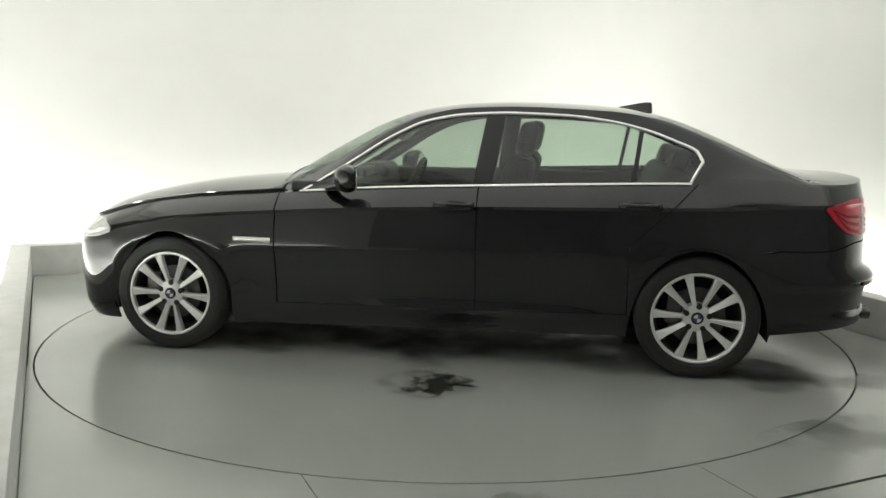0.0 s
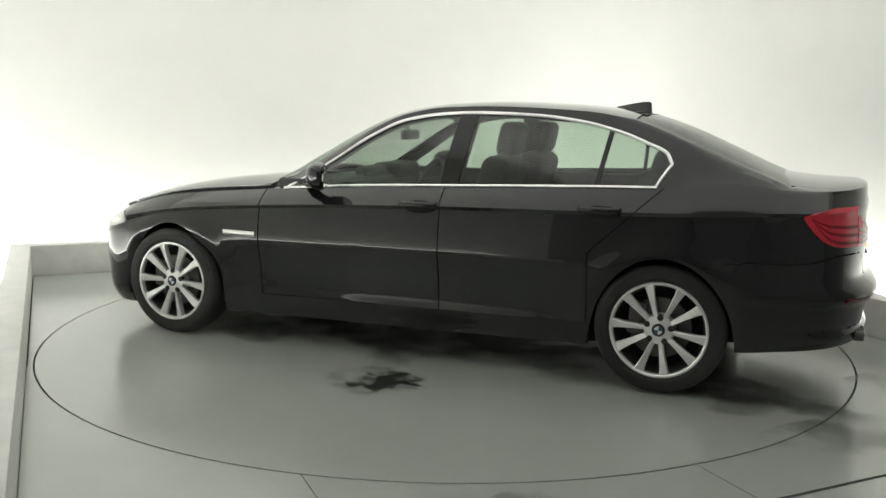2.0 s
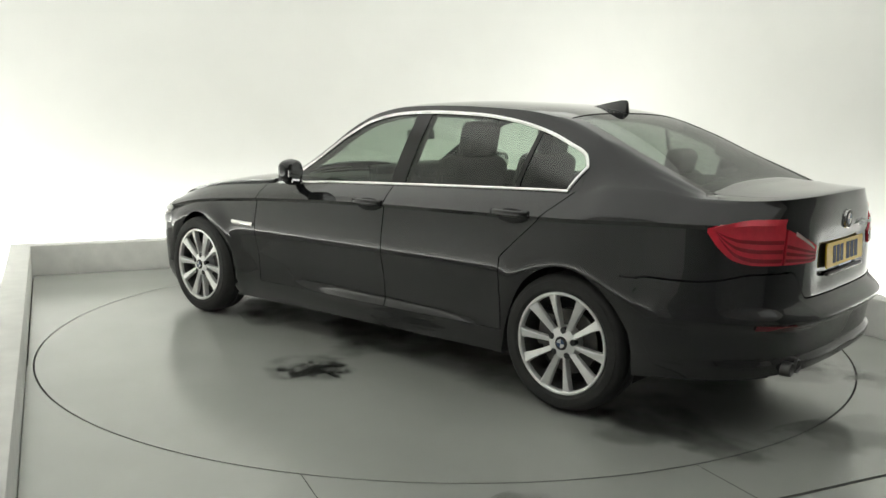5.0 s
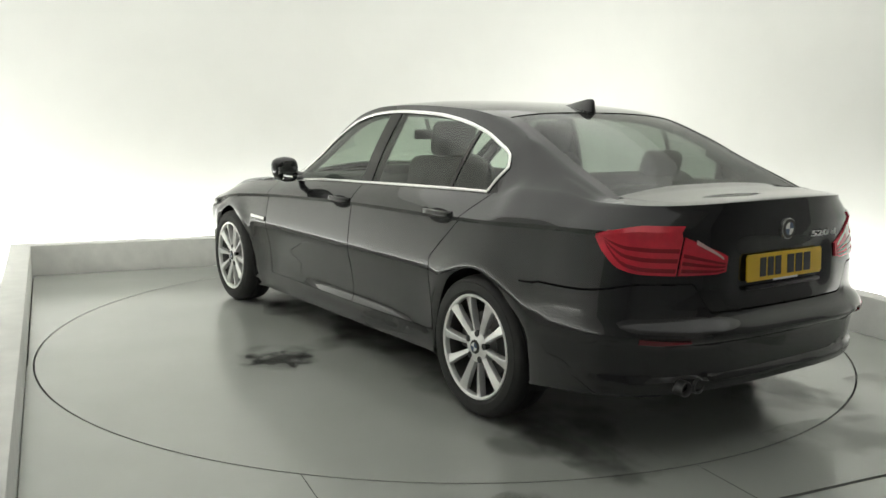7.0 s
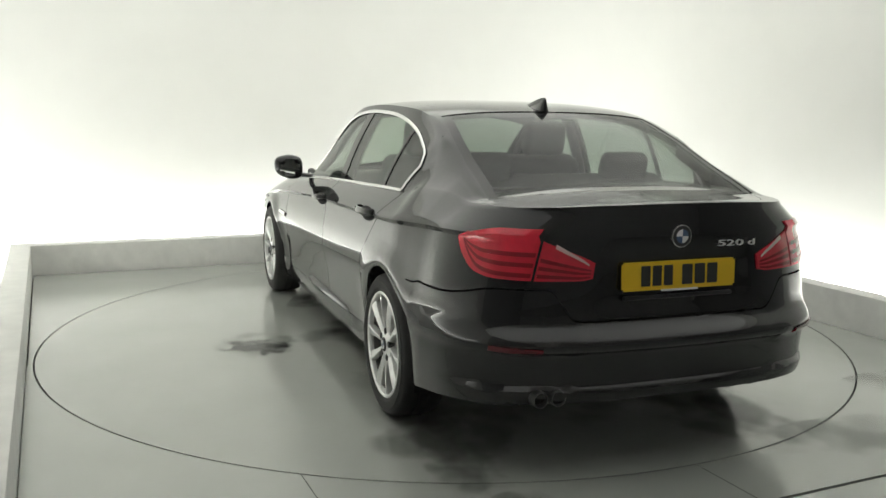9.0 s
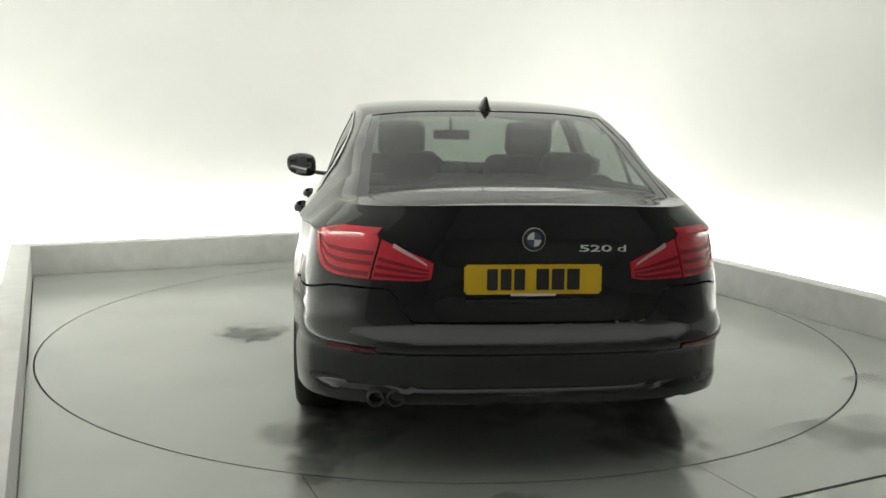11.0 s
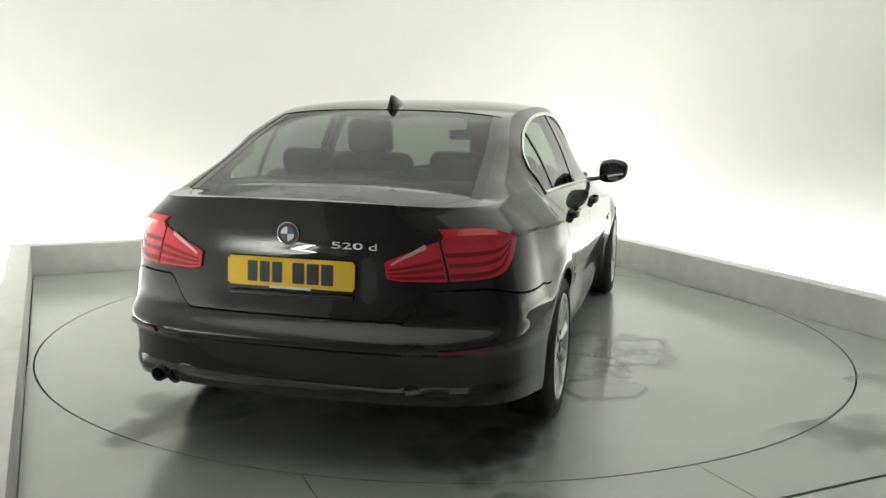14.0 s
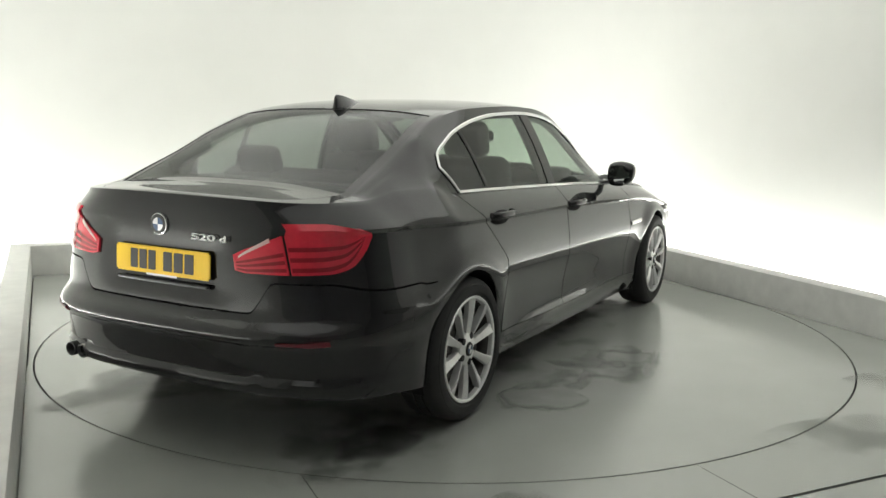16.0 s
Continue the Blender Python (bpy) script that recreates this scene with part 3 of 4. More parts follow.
for c in edge_cols:
    for r in range(R_CREASE + 1, NR):
        v = SKIN[c][r]
        SKIN[c][r] = Vector((v.x, v.y, soft_max(v.z, glasshouse(v.x, v.y), fillet(v.x))))
quarter_top = [[a[j], b[j], b[j + 1], a[j + 1]] for a, b in zip(top_rows, top_rows[1:]) for j in range(18)]
quads = []
xr_ = frange(REAR0, SCREEN0, 26)
fr_ = [GE + (1 - GE) * k / 10 for k in range(11)]
for x0, x1 in zip(xr_, xr_[1:]):
    for f0, f1 in zip(fr_, fr_[1:]):
        quads.append([roof_pt(x0, f0), roof_pt(x1, f0), roof_pt(x1, f1), roof_pt(x0, f1)][::-1])
roof = panel("roof", quads, M_PAINT, car, sides=(1, -1), depth=0.03)


def screen(name, xa, xb, material, label, sink=0.004):
    quads = []
    x_ = frange(xa, xb, 16)
    for x0, x1 in zip(x_, x_[1:]):
        for f0, f1 in zip(fr_, fr_[1:]):
            quads.append([roof_pt(x0, f0, -sink), roof_pt(x1, f0, -sink), roof_pt(x1, f1, -sink), roof_pt(x0, f1, -sink)][::-1])
    return panel(name, quads, material, car, label, sides=(1, -1), depth=0)


frit = []
for xa, xb in zip(frange(REAR1, REAR0 - 0.006, 16), frange(REAR1, REAR0 - 0.006, 16)[1:]):
    for f0, f1 in ((GE, GE + 0.03), (GE + 0.03, GE + 0.065)):
        frit.append([roof_pt(xa, f0, -0.003), roof_pt(xb, f0, -0.003), roof_pt(xb, f1, -0.003), roof_pt(xa, f1, -0.003)][::-1])
for s in (1, -1):
    panel("window_border", frit, M_GLOSS, car, "black border of the rear window", sides=(s,), depth=0)
screen("windscreen", SCREEN0 + 0.006, SCREEN1, M_GLASS, "clear windscreen glass")
screen("rear_window", REAR1, REAR0 - 0.006, M_REARGLASS, "dark tinted rear window")

# lower skin panels
for s in (1, -1):
    panel("front_fender", skin_quads(14, C_FD, R_MID + 2, TOP) + skin_quads(15, C_FD, 0, R_MID + 2), M_PAINT, car, sides=(s,))
    panel("sill", skin_quads(C_FD, C_DQ + 1, 0, R_SILL), M_PAINT, car, sides=(s,))
    fd = panel("front_door", skin_quads(C_FD + 1, C_DD, R_SILL + 1, TOP), M_PAINT, car, sides=(s,))
    rd = panel("rear_door", skin_quads(C_DD + 1, C_DQ, R_SILL + 1, TOP), M_PAINT, car, sides=(s,))
    panel("side_frame", skin_quads(C_DQ + 1, C_BU, 0, TOP) + skin_quads(C_BU, C_LID, R_MID + 1, TOP) + quarter_top + frame_quads, M_PAINT, car, sides=(s,), depth=0.006, sharp=42)
    if s > 0:
        doors_left = (fd, rd)
    else:
        doors_right = (fd, rd)
rear_bumper = panel("rear_bumper", skin_quads(C_BU, NC - 1, 0, R_MID), M_PAINT, car, sides=(1, -1))
front_bumper = panel("front_bumper", skin_quads(0, 15, 0, R_MID + 2) + skin_quads(0, 14, R_MID + 2, TOP), M_PAINT, car, sides=(1, -1))

# bonnet and boot lid decks
front_top = [SKIN[c][TOP] for c in range(0, C_FD + 1)]
hood_mid = spl((0.80, 1.00), (0.93, 0.985), (1.27, 0.958), (1.63, 0.917), (1.96, 0.852), (2.12, 0.80), (2.23, 0.73), (2.3, 0.69))


def deck_quads(edge, mid, g0, g1, n):
    quads = []
    for a, b in zip(edge, edge[1:]):
        def at(e, f):
            zm_ = mid(e.x) if e.y > 0.02 else e.z
            return Vector((e.x, e.y * (1 - f), e.z + (zm_ - e.z) * (1 - (1 - f) ** 2.6)))
        for k in range(n):
            f0, f1 = g0 + (g1 - g0) * k / n, g0 + (g1 - g0) * (k + 1) / n
            quads.append([at(a, f0), at(b, f0), at(b, f1), at(a, f1)][::-1])
    return quads


panel("bonnet", deck_quads(front_top, hood_mid, 0.06, 1, 10), M_PAINT, car, sides=(1, -1), depth=0.015)
for s in (1, -1):
    panel("fender_top", deck_quads(front_top, hood_mid, 0, 0.0565, 1), M_PAINT, car, sides=(s,), depth=0)
rear_top = [Vector((x, half_width(x, belt(x), x), belt(x))) for x in (-1.93, -1.97)] + [SKIN[c][TOP] for c in range(C_RB, NC) if SKIN[c][TOP].x < -2.005]
lid_quads = deck_quads(rear_top, deck_mid, 0.16, 1, 10) + skin_quads(C_LID, NC - 1, R_MID + 1, TOP)
boot_lid = panel("boot_lid", lid_quads, M_PAINT, car, sides=(1, -1), depth=0.0)
for s in (1, -1):
    panel("rear_shoulder", deck_quads([SKIN[c][TOP] for c in range(edge_cols[-1], NC)], deck_mid, 0, 0.155, 3), M_PAINT, car, sides=(s,), depth=0)

# inner shell and floor, all dark
for s in (1, -1):
    quads = []
    for c in range(14, C_RB + 32):
        arch = cols[c][0] == "side" and abs(abs(cols[c][1]) - AX) < AR + 0.03
        for r in range(R_MID + 2 if arch else 0, TOP):
            q = [Vector((v.x, v.y - 0.035, v.z - 0.01)) for v in (SKIN[c][r], SKIN[c + 1][r], SKIN[c + 1][r + 1], SKIN[c][r + 1])]
            quads.append(q)
    panel("inner_body", quads, M_SHELL, car, sides=(s,), depth=0)
part("underbody", box_bm(3.6, 1.50, 0.05, 0.02, (0.15, 0, 0.215)), M_SHELL, car)
for cx in (-AX, AX):
    for s in (1, -1):
        bm = bmesh.new()
        ring = []
        for k in range(25):
            a = math.pi * (k / 24 * 1.2 - 0.1)
            ring.append([bm.verts.new((cx + 0.385 * math.cos(a), s * y, 0.33 + 0.385 * math.sin(a))) for y in (0.52, 0.885)])
        for a, b in zip(ring, ring[1:]):
            bm.faces.new((a[0], a[1], b[1], b[0]))
        bm.faces.new([r[0] for r in ring])
        part("wheel_arch_liner", bm, M_SHELL, car)


# ---- wheels ----
def make_wheel():
    """Axis along y, outer face at +y."""
    prof = [(0.205, -0.10), (0.235, -0.112), (0.275, -0.118), (0.305, -0.112), (0.322, -0.098), (0.329, -0.075), (0.331, -0.05), (0.331, -0.03), (0.325, -0.028), (0.325, -0.022), (0.331, -0.02), (0.331, 0.02), (0.325, 0.022), (0.325, 0.028),
            (0.331, 0.03), (0.331, 0.05), (0.329, 0.075), (0.322, 0.098), (0.306, 0.112), (0.300, 0.1125), (0.298, 0.116), (0.275, 0.119), (0.262, 0.117), (0.260, 0.114), (0.242, 0.108), (0.235, 0.098)]
    bm = lathe_bm([(0.246, 0.096), (0.2465, 0.103), (0.243, 0.108), (0.236, 0.108), (0.230, 0.103), (0.227, 0.085), (0.228, 0.078), (0.236, 0.074)], 64)
    wheel = part("wheel", bm, M_ALLOY, car, "silver ten-spoke alloy wheel", sharp=30)
    bm = bmesh.new()
    sec = []
    for r, w, y, d in ((0.045, 0.0125, 0.090, 0.03), (0.09, 0.0120, 0.097, 0.034), (0.15, 0.0150, 0.104, 0.038), (0.20, 0.0195, 0.107, 0.036), (0.234, 0.0265, 0.106, 0.03)):
        pts = [(-w, y - d), (-w, y - 0.013), (-w * 0.8, y - 0.010), (w * 0.1, y - 0.005), (w * 0.75, y), (w, y - 0.003), (w, y - d)]
        sec.append([bm.verts.new((r, yy, t)) for t, yy in pts])
    for p, q in zip(sec, sec[1:]):
        for j in range(6):
            bm.faces.new((p[j], p[j + 1], q[j + 1], q[j]))
    spoke = part("spoke", bm, M_ALLOY, wheel, sharp=30)
    spoke.matrix_basis = pose(0, 0, 0, 0, -54 - 16, 0)
    twin = spoke.data.copy()
    twin.transform(Matrix.Diagonal((1, 1, -1, 1)))
    twin.flip_normals()
    for k in range(5):
        if k:
            obj("spoke", spoke.data, wheel, m=pose(0, 0, 0, 0, -54 - 16 - 72 * k, 0))
        obj("spoke", twin, wheel, m=pose(0, 0, 0, 0, -54 + 16 - 72 * k, 0))
    part("hub", lathe_bm([(0.0, 0.098), (0.032, 0.098), (0.036, 0.096), (0.060, 0.094), (0.074, 0.088), (0.079, 0.060), (0.079, 0.02)], 40), M_ALLOY, wheel)
    part("rim_barrel", lathe_bm([(0.2255, 0.083), (0.217, 0.06), (0.209, 0.0), (0.209, -0.02)], 48), M_DISC, wheel, "dark inner rim barrel")
    part("tyre", lathe_bm([(r_, y_ * 0.95) for r_, y_ in prof], 72), M_RUBBER, wheel, "black rubber tyre")
    part("brake_disc", lathe_bm([(0.05, 0.03), (0.155, 0.03), (0.157, 0.027), (0.157, 0.005), (0.05, 0.005)], 48), M_DISC, wheel, "dull steel brake disc")
    part("wheel_back", lathe_bm([(0.0, -0.02), (0.21, -0.02)], 40), M_SHELL, wheel)
    cal = box_bm(0.09, 0.05, 0.17, 0.015, (0.12, 0.035, 0.03))
    part("brake_caliper", cal, M_DISC, wheel)
    cap = part("hub_cap", lathe_bm([(0.0, 0.104), (0.022, 0.1035), (0.031, 0.101), (0.034, 0.096)], 32), M_INK, wheel, "dark hub cap with blue and white roundel")
    quarters(0.021, 0.1045, wheel)
    for k in range(5):
        a = 2 * math.pi * (k + 0.25) / 5
        bm = lathe_bm([(0.0, 0.0975), (0.012, 0.0975), (0.0155, 0.096), (0.0155, 0.07)], 14)
        bm.transform(Matrix.Translation((0.063 * math.cos(a), 0, 0.063 * math.sin(a))))
        part("wheel_bolt", bm, M_INK, wheel, "dark wheel bolt")
    return wheel


def quarters(r, y, parent, m=None):
    """A roundel of four plain quarters, facing +y."""
    for k in range(4):
        bm = bmesh.new()
        c = bm.verts.new((0, y, 0))
        ring = [bm.verts.new((r * math.cos(math.pi / 2 * (k + j / 6)), y, r * math.sin(math.pi / 2 * (k + j / 6)))) for j in range(7)]
        low = [bm.verts.new((v.co.x, y - 0.003, v.co.z)) for v in ring]
        for j in range(6):
            bm.faces.new((c, ring[j], ring[j + 1]))
            bm.faces.new((ring[j], low[j], low[j + 1], ring[j + 1]))
        if m is not None:
            bm.transform(m)
        part("roundel_quarter", bm, M_BLUE if k % 2 else M_WHITE, parent, smooth=False)


wheel = make_wheel()
wheel.matrix_basis = pose(AX, 0.828, 0.331, 0, -3, 0)
copy_thing(wheel, pose(-AX, 0.81, 0.331, 0, -6, 0))
copy_thing(wheel, pose(AX, -0.828, 0.331, 0, 10, 180))
copy_thing(wheel, pose(-AX, -0.81, 0.331, 0, -25, 180))


# ---- side windows ----
def mirrored(bm, s):
    if s < 0:
        bm.transform(Matrix.Diagonal((1, -1, 1, 1)))
        bmesh.ops.reverse_faces(bm, faces=bm.faces)
    return bm


def pillar_x(x, z):
    """The door pillars lean back as they climb."""
    return x - 0.15 * (z - 1.0)


def window_quads(xa, xb, out, n=16):
    """A piece of the side glazing between two leaning edges."""
    quads = []

    def at(f, g):
        x = xa + (xb - xa) * f
        for _ in range(5):
            xw = min(W1, max(W0, x))
            z = zlow(xw) + (zup(xw) - zlow(xw)) * g
            x = max(W0, pillar_x(xa + (xb - xa) * f, z)) if xa + (xb - xa) * f < 0.5 else xa + (xb - xa) * f
        return side_pt(x, z, out)
    for i in range(n):
        for k in range(6):
            quads.append([at(i / n, k / 6), at(i / n, (k + 1) / 6), at((i + 1) / n, (k + 1) / 6), at((i + 1) / n, k / 6)])
    return quads


for s, (fd, rd) in ((1, doors_left), (-1, doors_right)):
    panel("door_glass", window_quads(-0.255, 0.715, -0.006), M_GLASS, fd, "green-tinted window glass", sides=(s,), depth=0)
    panel("pillar_cover", window_quads(-0.36, -0.255, -0.002, 3), M_GLOSS, rd, "gloss black door pillar", sides=(s,), depth=0.02)
    panel("door_glass", window_quads(-1.105, -0.36, -0.006), M_GLASS, rd, "green-tinted window glass", sides=(s,), depth=0)
    panel("window_bar", window_quads(-1.13, -1.105, -0.002, 2), M_GLOSS, rd, "black window divider", sides=(s,), depth=0.012)
    panel("quarter_glass", window_quads(-1.474, -1.13, -0.006, 10), M_GLASS, rd, "green-tinted quarter glass", sides=(s,), depth=0)
    # bright trim all round the side glazing
    pts = [side_pt(x, zup(x), 0.004) for x in frange(0.715, -1.30, 50)]
    pts += [side_pt(x, zup(x), 0.004) for x in frange(-1.33, -1.484, 12)]
    pts += [side_pt(x, zlow(x), 0.004) for x in frange(-1.4865, -1.424, 6)]
    nor = [Vector((0, 0.93, 0.35))] * len(pts)
    part("upper_window_trim", mirrored(sweep_bm(pts, nor, 0.0095, 0.005), s), M_CHROME, car, "satin chrome window trim")
    pts = [Vector((x, half_width(x, belt(x), x) + 0.003, belt(x) + 0.003)) for x in frange(-1.428, 0.735, 40)]
    part("lower_window_trim", mirrored(sweep_bm(pts, [Vector((0, 0.85, 0.5))] * len(pts), 0.0085, 0.005), s), M_CHROME, car, "satin chrome window trim")

    # door handles in their scoops
    for door, hx in ((fd, -0.165), (rd, -1.160)):
        hz = crease(hx) + 0.002
        hy = crease_y(hx)
        bm = bmesh.new()
        bmesh.ops.create_uvsphere(bm, u_segments=20, v_segments=10, radius=1)
        bm.transform(Matrix.Translation((hx - 0.01, hy - 0.010, hz - 0.008)) @ Matrix.Diagonal((0.098, 0.0145, 0.036, 1)))
        part("handle_scoop", mirrored(bm, s), M_SHELL, door, "dark recess behind the handle")
        pts = [Vector((hx + x, hy + y, hz + 0.006 + 0.004 * x)) for x, y in ((0.112, -0.012), (0.105, 0.006), (0.08, 0.022), (0.03, 0.028), (-0.04, 0.028), (-0.085, 0.022), (-0.108, 0.004), (-0.114, -0.012))]
        handle = part("door_handle", mirrored(sweep_bm(pts, [Vector((0, 1, 0.1))] * len(pts), 0.017, 0.009, n=12), s), M_PAINT, door, "black painted door handle")

    # side vent behind the front wheel
    pts = [Vector((x, half_width(x, 0.665, x) + 0.004, 0.665 + 0.012 * (x - 0.98))) for x in frange(0.875, 1.095, 8)]
    part("side_vent", mirrored(sweep_bm(pts, [Vector((0, 1, 0))] * len(pts), 0.014, 0.005), s), M_CHROME, car, "bright silver side vent")

    # door mirror
    foot = [Vector((0.56, 0.80, 0.958)), Vector((0.52, 0.87, 0.968)), Vector((0.45, 0.93, 0.985))]
    mir = part("door_mirror", mirrored(sweep_bm(foot, [Vector((0, 0, 1))] * 3, 0.036, 0.015, n=12), s), M_PLASTIC, car, "black door mirror")
    bm = bmesh.new()
    bmesh.ops.create_cube(bm, size=1)
    bmesh.ops.subdivide_edges(bm, edges=bm.edges, cuts=5, use_grid_fill=True)
    for v in bm.verts:
        q = v.co * 2
        n_ = (abs(q.x) ** 3.5 + abs(q.y) ** 3.5 + abs(q.z) ** 3.5) ** (1 / 3.5)
        u = q / n_ if n_ else q
        grow = 1 - 0.28 * max(0, u.x) - 0.10 * max(0, u.y) * (0.5 - u.z * 0.5)
        slim = 1 - 0.22 * max(0, u.y)                 # the cap narrows outwards
        v.co = Vector((u.x * 0.062 - u.y * 0.028, u.y * 0.098 * grow, u.z * 0.080 * slim * (grow if u.z > 0 else grow * 0.95) + 0.008 * u.y))
    bm.transform(Matrix.Translation((0.420, 0.985, 1.028)))
    part("mirror_cap", mirrored(bm, s), M_PAINT, mir, "black painted mirror cap")
    bm = box_bm(0.006, 0.140, 0.110, 0.0)
    bmesh.ops.bevel(bm, geom=[e for e in bm.edges if abs(e.verts[0].co.x - e.verts[1].co.x) > 0.003], offset=0.035, segments=5, affect="EDGES")
    bm.transform(Matrix.Translation((0.3595, 0.985, 1.028)) @ Matrix.Rotation(radians(15), 4, "Z"))
    part("mirror_glass", mirrored(bm, s), M_MIRROR, mir, "mirror glass", smooth=False)


# ---- lamps ----
def rear_at(t, z, out=0.0):
    e = 2 / 3.0
    xn = XR - 0.57 * math.sin(t) ** e
    v = Vector((XR + (tail(z) - XR) * math.sin(t) ** e, half_width(XR, z, xn) * max(0, math.cos(t)) ** e, z))
    if out:
        w = rear_at(min(1.57, t + 0.02), z) - rear_at(t - 0.02, z)
        v = v + Vector((-abs(w.y), abs(w.x), 0)).normalized() * out
    return v


def t_for(test):
    a, b = 0.02, 1.56
    for _ in range(40):
        m = (a + b) / 2
        a, b = (m, b) if test(rear_at(m, 0.88)) else (a, m)
    return a


T_TIP = t_for(lambda v: v.x > -2.12)
T_LID = t_for(lambda v: v.y > 0.580)
T_LID2 = t_for(lambda v: v.y > 0.571)
T_IN = t_for(lambda v: v.y > 0.365)


def lamp(name, ta, tb, lo, hi, out, material, parent, s, label, n=18, rows=8, depth=0.02):
    quads = []
    at = lambda i, k: rear_at(ta + (tb - ta) * i / n, lo(i / n) + (hi(i / n) - lo(i / n)) * k / rows, out)
    for i in range(n):
        for k in range(rows):
            quads.append([at(i, k), at(i + 1, k), at(i + 1, k + 1), at(i, k + 1)])
    return panel(name, quads, material, parent, label, sides=(s,), depth=depth)


o_lo = spl((0, 0.915), (0.12, 0.862), (0.35, 0.802), (0.6, 0.783), (1, 0.778))
o_hi = spl((0, 0.925), (0.25, 0.952), (0.55, 0.970), (1, 0.970))
i_lo = spl((0, 0.778), (0.8, 0.778), (1, 0.786))
i_hi = spl((0, 0.926), (0.3, 0.905), (0.85, 0.862), (1, 0.845))
between = lambda lo, hi, f: (lambda u: lo(u) + (hi(u) - lo(u)) * f)
for s in (1, -1):
    l1 = lamp("tail_lamp", T_TIP, T_LID, o_lo, o_hi, 0.008, M_RED, car, s, "red wrap-round tail lamp")
    l2 = lamp("boot_lamp", T_LID2, T_IN, i_lo, i_hi, 0.008, M_RED, boot_lid, s, "red inner tail lamp on the boot lid")
    for f in (0.06, 0.26, 0.46):
        lamp("lamp_band", T_TIP + 0.06, T_LID - 0.01, between(o_lo, o_hi, f), between(o_lo, o_hi, f + 0.085), 0.0105, M_DARKRED, l1, s, "dark red band", 14, 2, 0.003)
        lamp("lamp_band", T_LID2 + 0.01, T_IN - 0.015, between(i_lo, i_hi, f + 0.02), between(i_lo, i_hi, f + 0.12), 0.0105, M_DARKRED, l2, s, "dark red band", 10, 2, 0.003)
    lamp("clear_lens", T_LID2 + 0.085, T_IN - 0.030, between(i_lo, i_hi, 0.82), between(i_lo, i_hi, 0.93), 0.0105, M_CLEAR, l2, s, "clear reversing lens", 10, 2, 0.003)
    # red reflector in the bumper
    ta, tb = t_for(lambda v: v.y > 0.70), t_for(lambda v: v.y > 0.535)
    lamp("bumper_reflector", ta, tb, lambda u: 0.506 + 0.012 * (1 - u), lambda u: 0.528 + 0.010 * (1 - u), 0.008, M_REFLECTOR, rear_bumper, s, "slim red bumper reflector", 8, 2, 0.006)

# head lamps
T_H0, T_H1 = 0.008, 0.85


def front_at(t, z, out=0.0):
    e = 2 / 2.4
    xn = XF + 0.42 * math.sin(t) ** e
    return Vector((XF + (nose(z) - XF + out) * math.sin(t) ** e, (half_width(XF, z, xn) + out) * math.cos(t) ** e, z))


for s in (1, -1):
    quads = []
    lo = spl((0, 0.680), (0.15, 0.655), (0.5, 0.632), (1, 0.60))
    hi = spl((0, 0.715), (0.15, 0.744), (0.5, 0.742), (1, 0.695))
    at = lambda i, k: front_at(T_H0 + (T_H1 - T_H0) * i / 14, lo(i / 14) + (hi(i / 14) - lo(i / 14)) * k / 6, 0.011)
    for i in range(14):
        for k in range(6):
            quads.append([at(i, k), at(i, k + 1), at(i + 1, k + 1), at(i + 1, k)])
    panel("head_lamp", quads, M_HEAD, car, "clear headlamp lens", sides=(s,), depth=0.02)

# ---- rear details ----
rear_face = Matrix.Translation((-2.430, 0, 0.785)) @ Matrix.Rotation(radians(-90), 4, "Z") @ Matrix.Rotation(radians(90 - 3), 4, "X")
# local axes: x to the plate's right seen from behind, y up, z out of the car


def rounded_plate(w, h, d, r, m, z=0.0):
    bm = box_bm(w, h, d)
    bmesh.ops.bevel(bm, geom=[e for e in bm.edges if abs(e.verts[0].co.z - e.verts[1].co.z) > d * 0.5], offset=r, segments=5, affect="EDGES")
    bm.transform(m @ Matrix.Translation((0, 0, z)))
    return bm


plate_ = part("number_plate", rounded_plate(0.52, 0.111, 0.006, 0.008, rear_face, 0.006), M_YELLOW, boot_lid, "yellow rear number plate", smooth=False)
x = -0.175
for w in (0.0405, 0.0405, 0.0405, -0.022, 0.048, 0.048, 0.048):
    if w > 0:
        part("plate_mark", rounded_plate(w, 0.079, 0.002, 0.002, rear_face @ Matrix.Translation((x + w / 2, 0, 0)), 0.0098), M_INK, plate_, smooth=False)
    x += abs(w) + 0.0105
part("plate_maker_mark", rounded_plate(0.17, 0.008, 0.002, 0.001, rear_face @ Matrix.Translation((0, -0.058, 0)), 0.0098), M_WHITE, plate_, smooth=False)
grip = box_bm(0.50, 0.016, 0.020, 0.006, (0, -0.082, 0.004))
grip.transform(rear_face)
part("plate_ledge", grip, M_PLASTIC, boot_lid, "black ledge under the number plate")

EM = Matrix.Translation((-2.442, 0.004, 0.936)) @ Matrix.Rotation(radians(90), 4, "Z")
bm = lathe_bm([(0.0, 0.004), (0.040, 0.004), (0.044, 0.002), (0.045, -0.012)], 40)
bm.transform(EM)
emblem = part("roundel", bm, M_CHROME, boot_lid, "round blue and white roundel with chrome rim")
bm = lathe_bm([(0.026, 0.0055), (0.040, 0.0055), (0.041, 0.004)], 40)
bm.transform(EM)
part("roundel_ring", bm, M_INK, emblem)
quarters(0.027, 0.0065, emblem, EM)


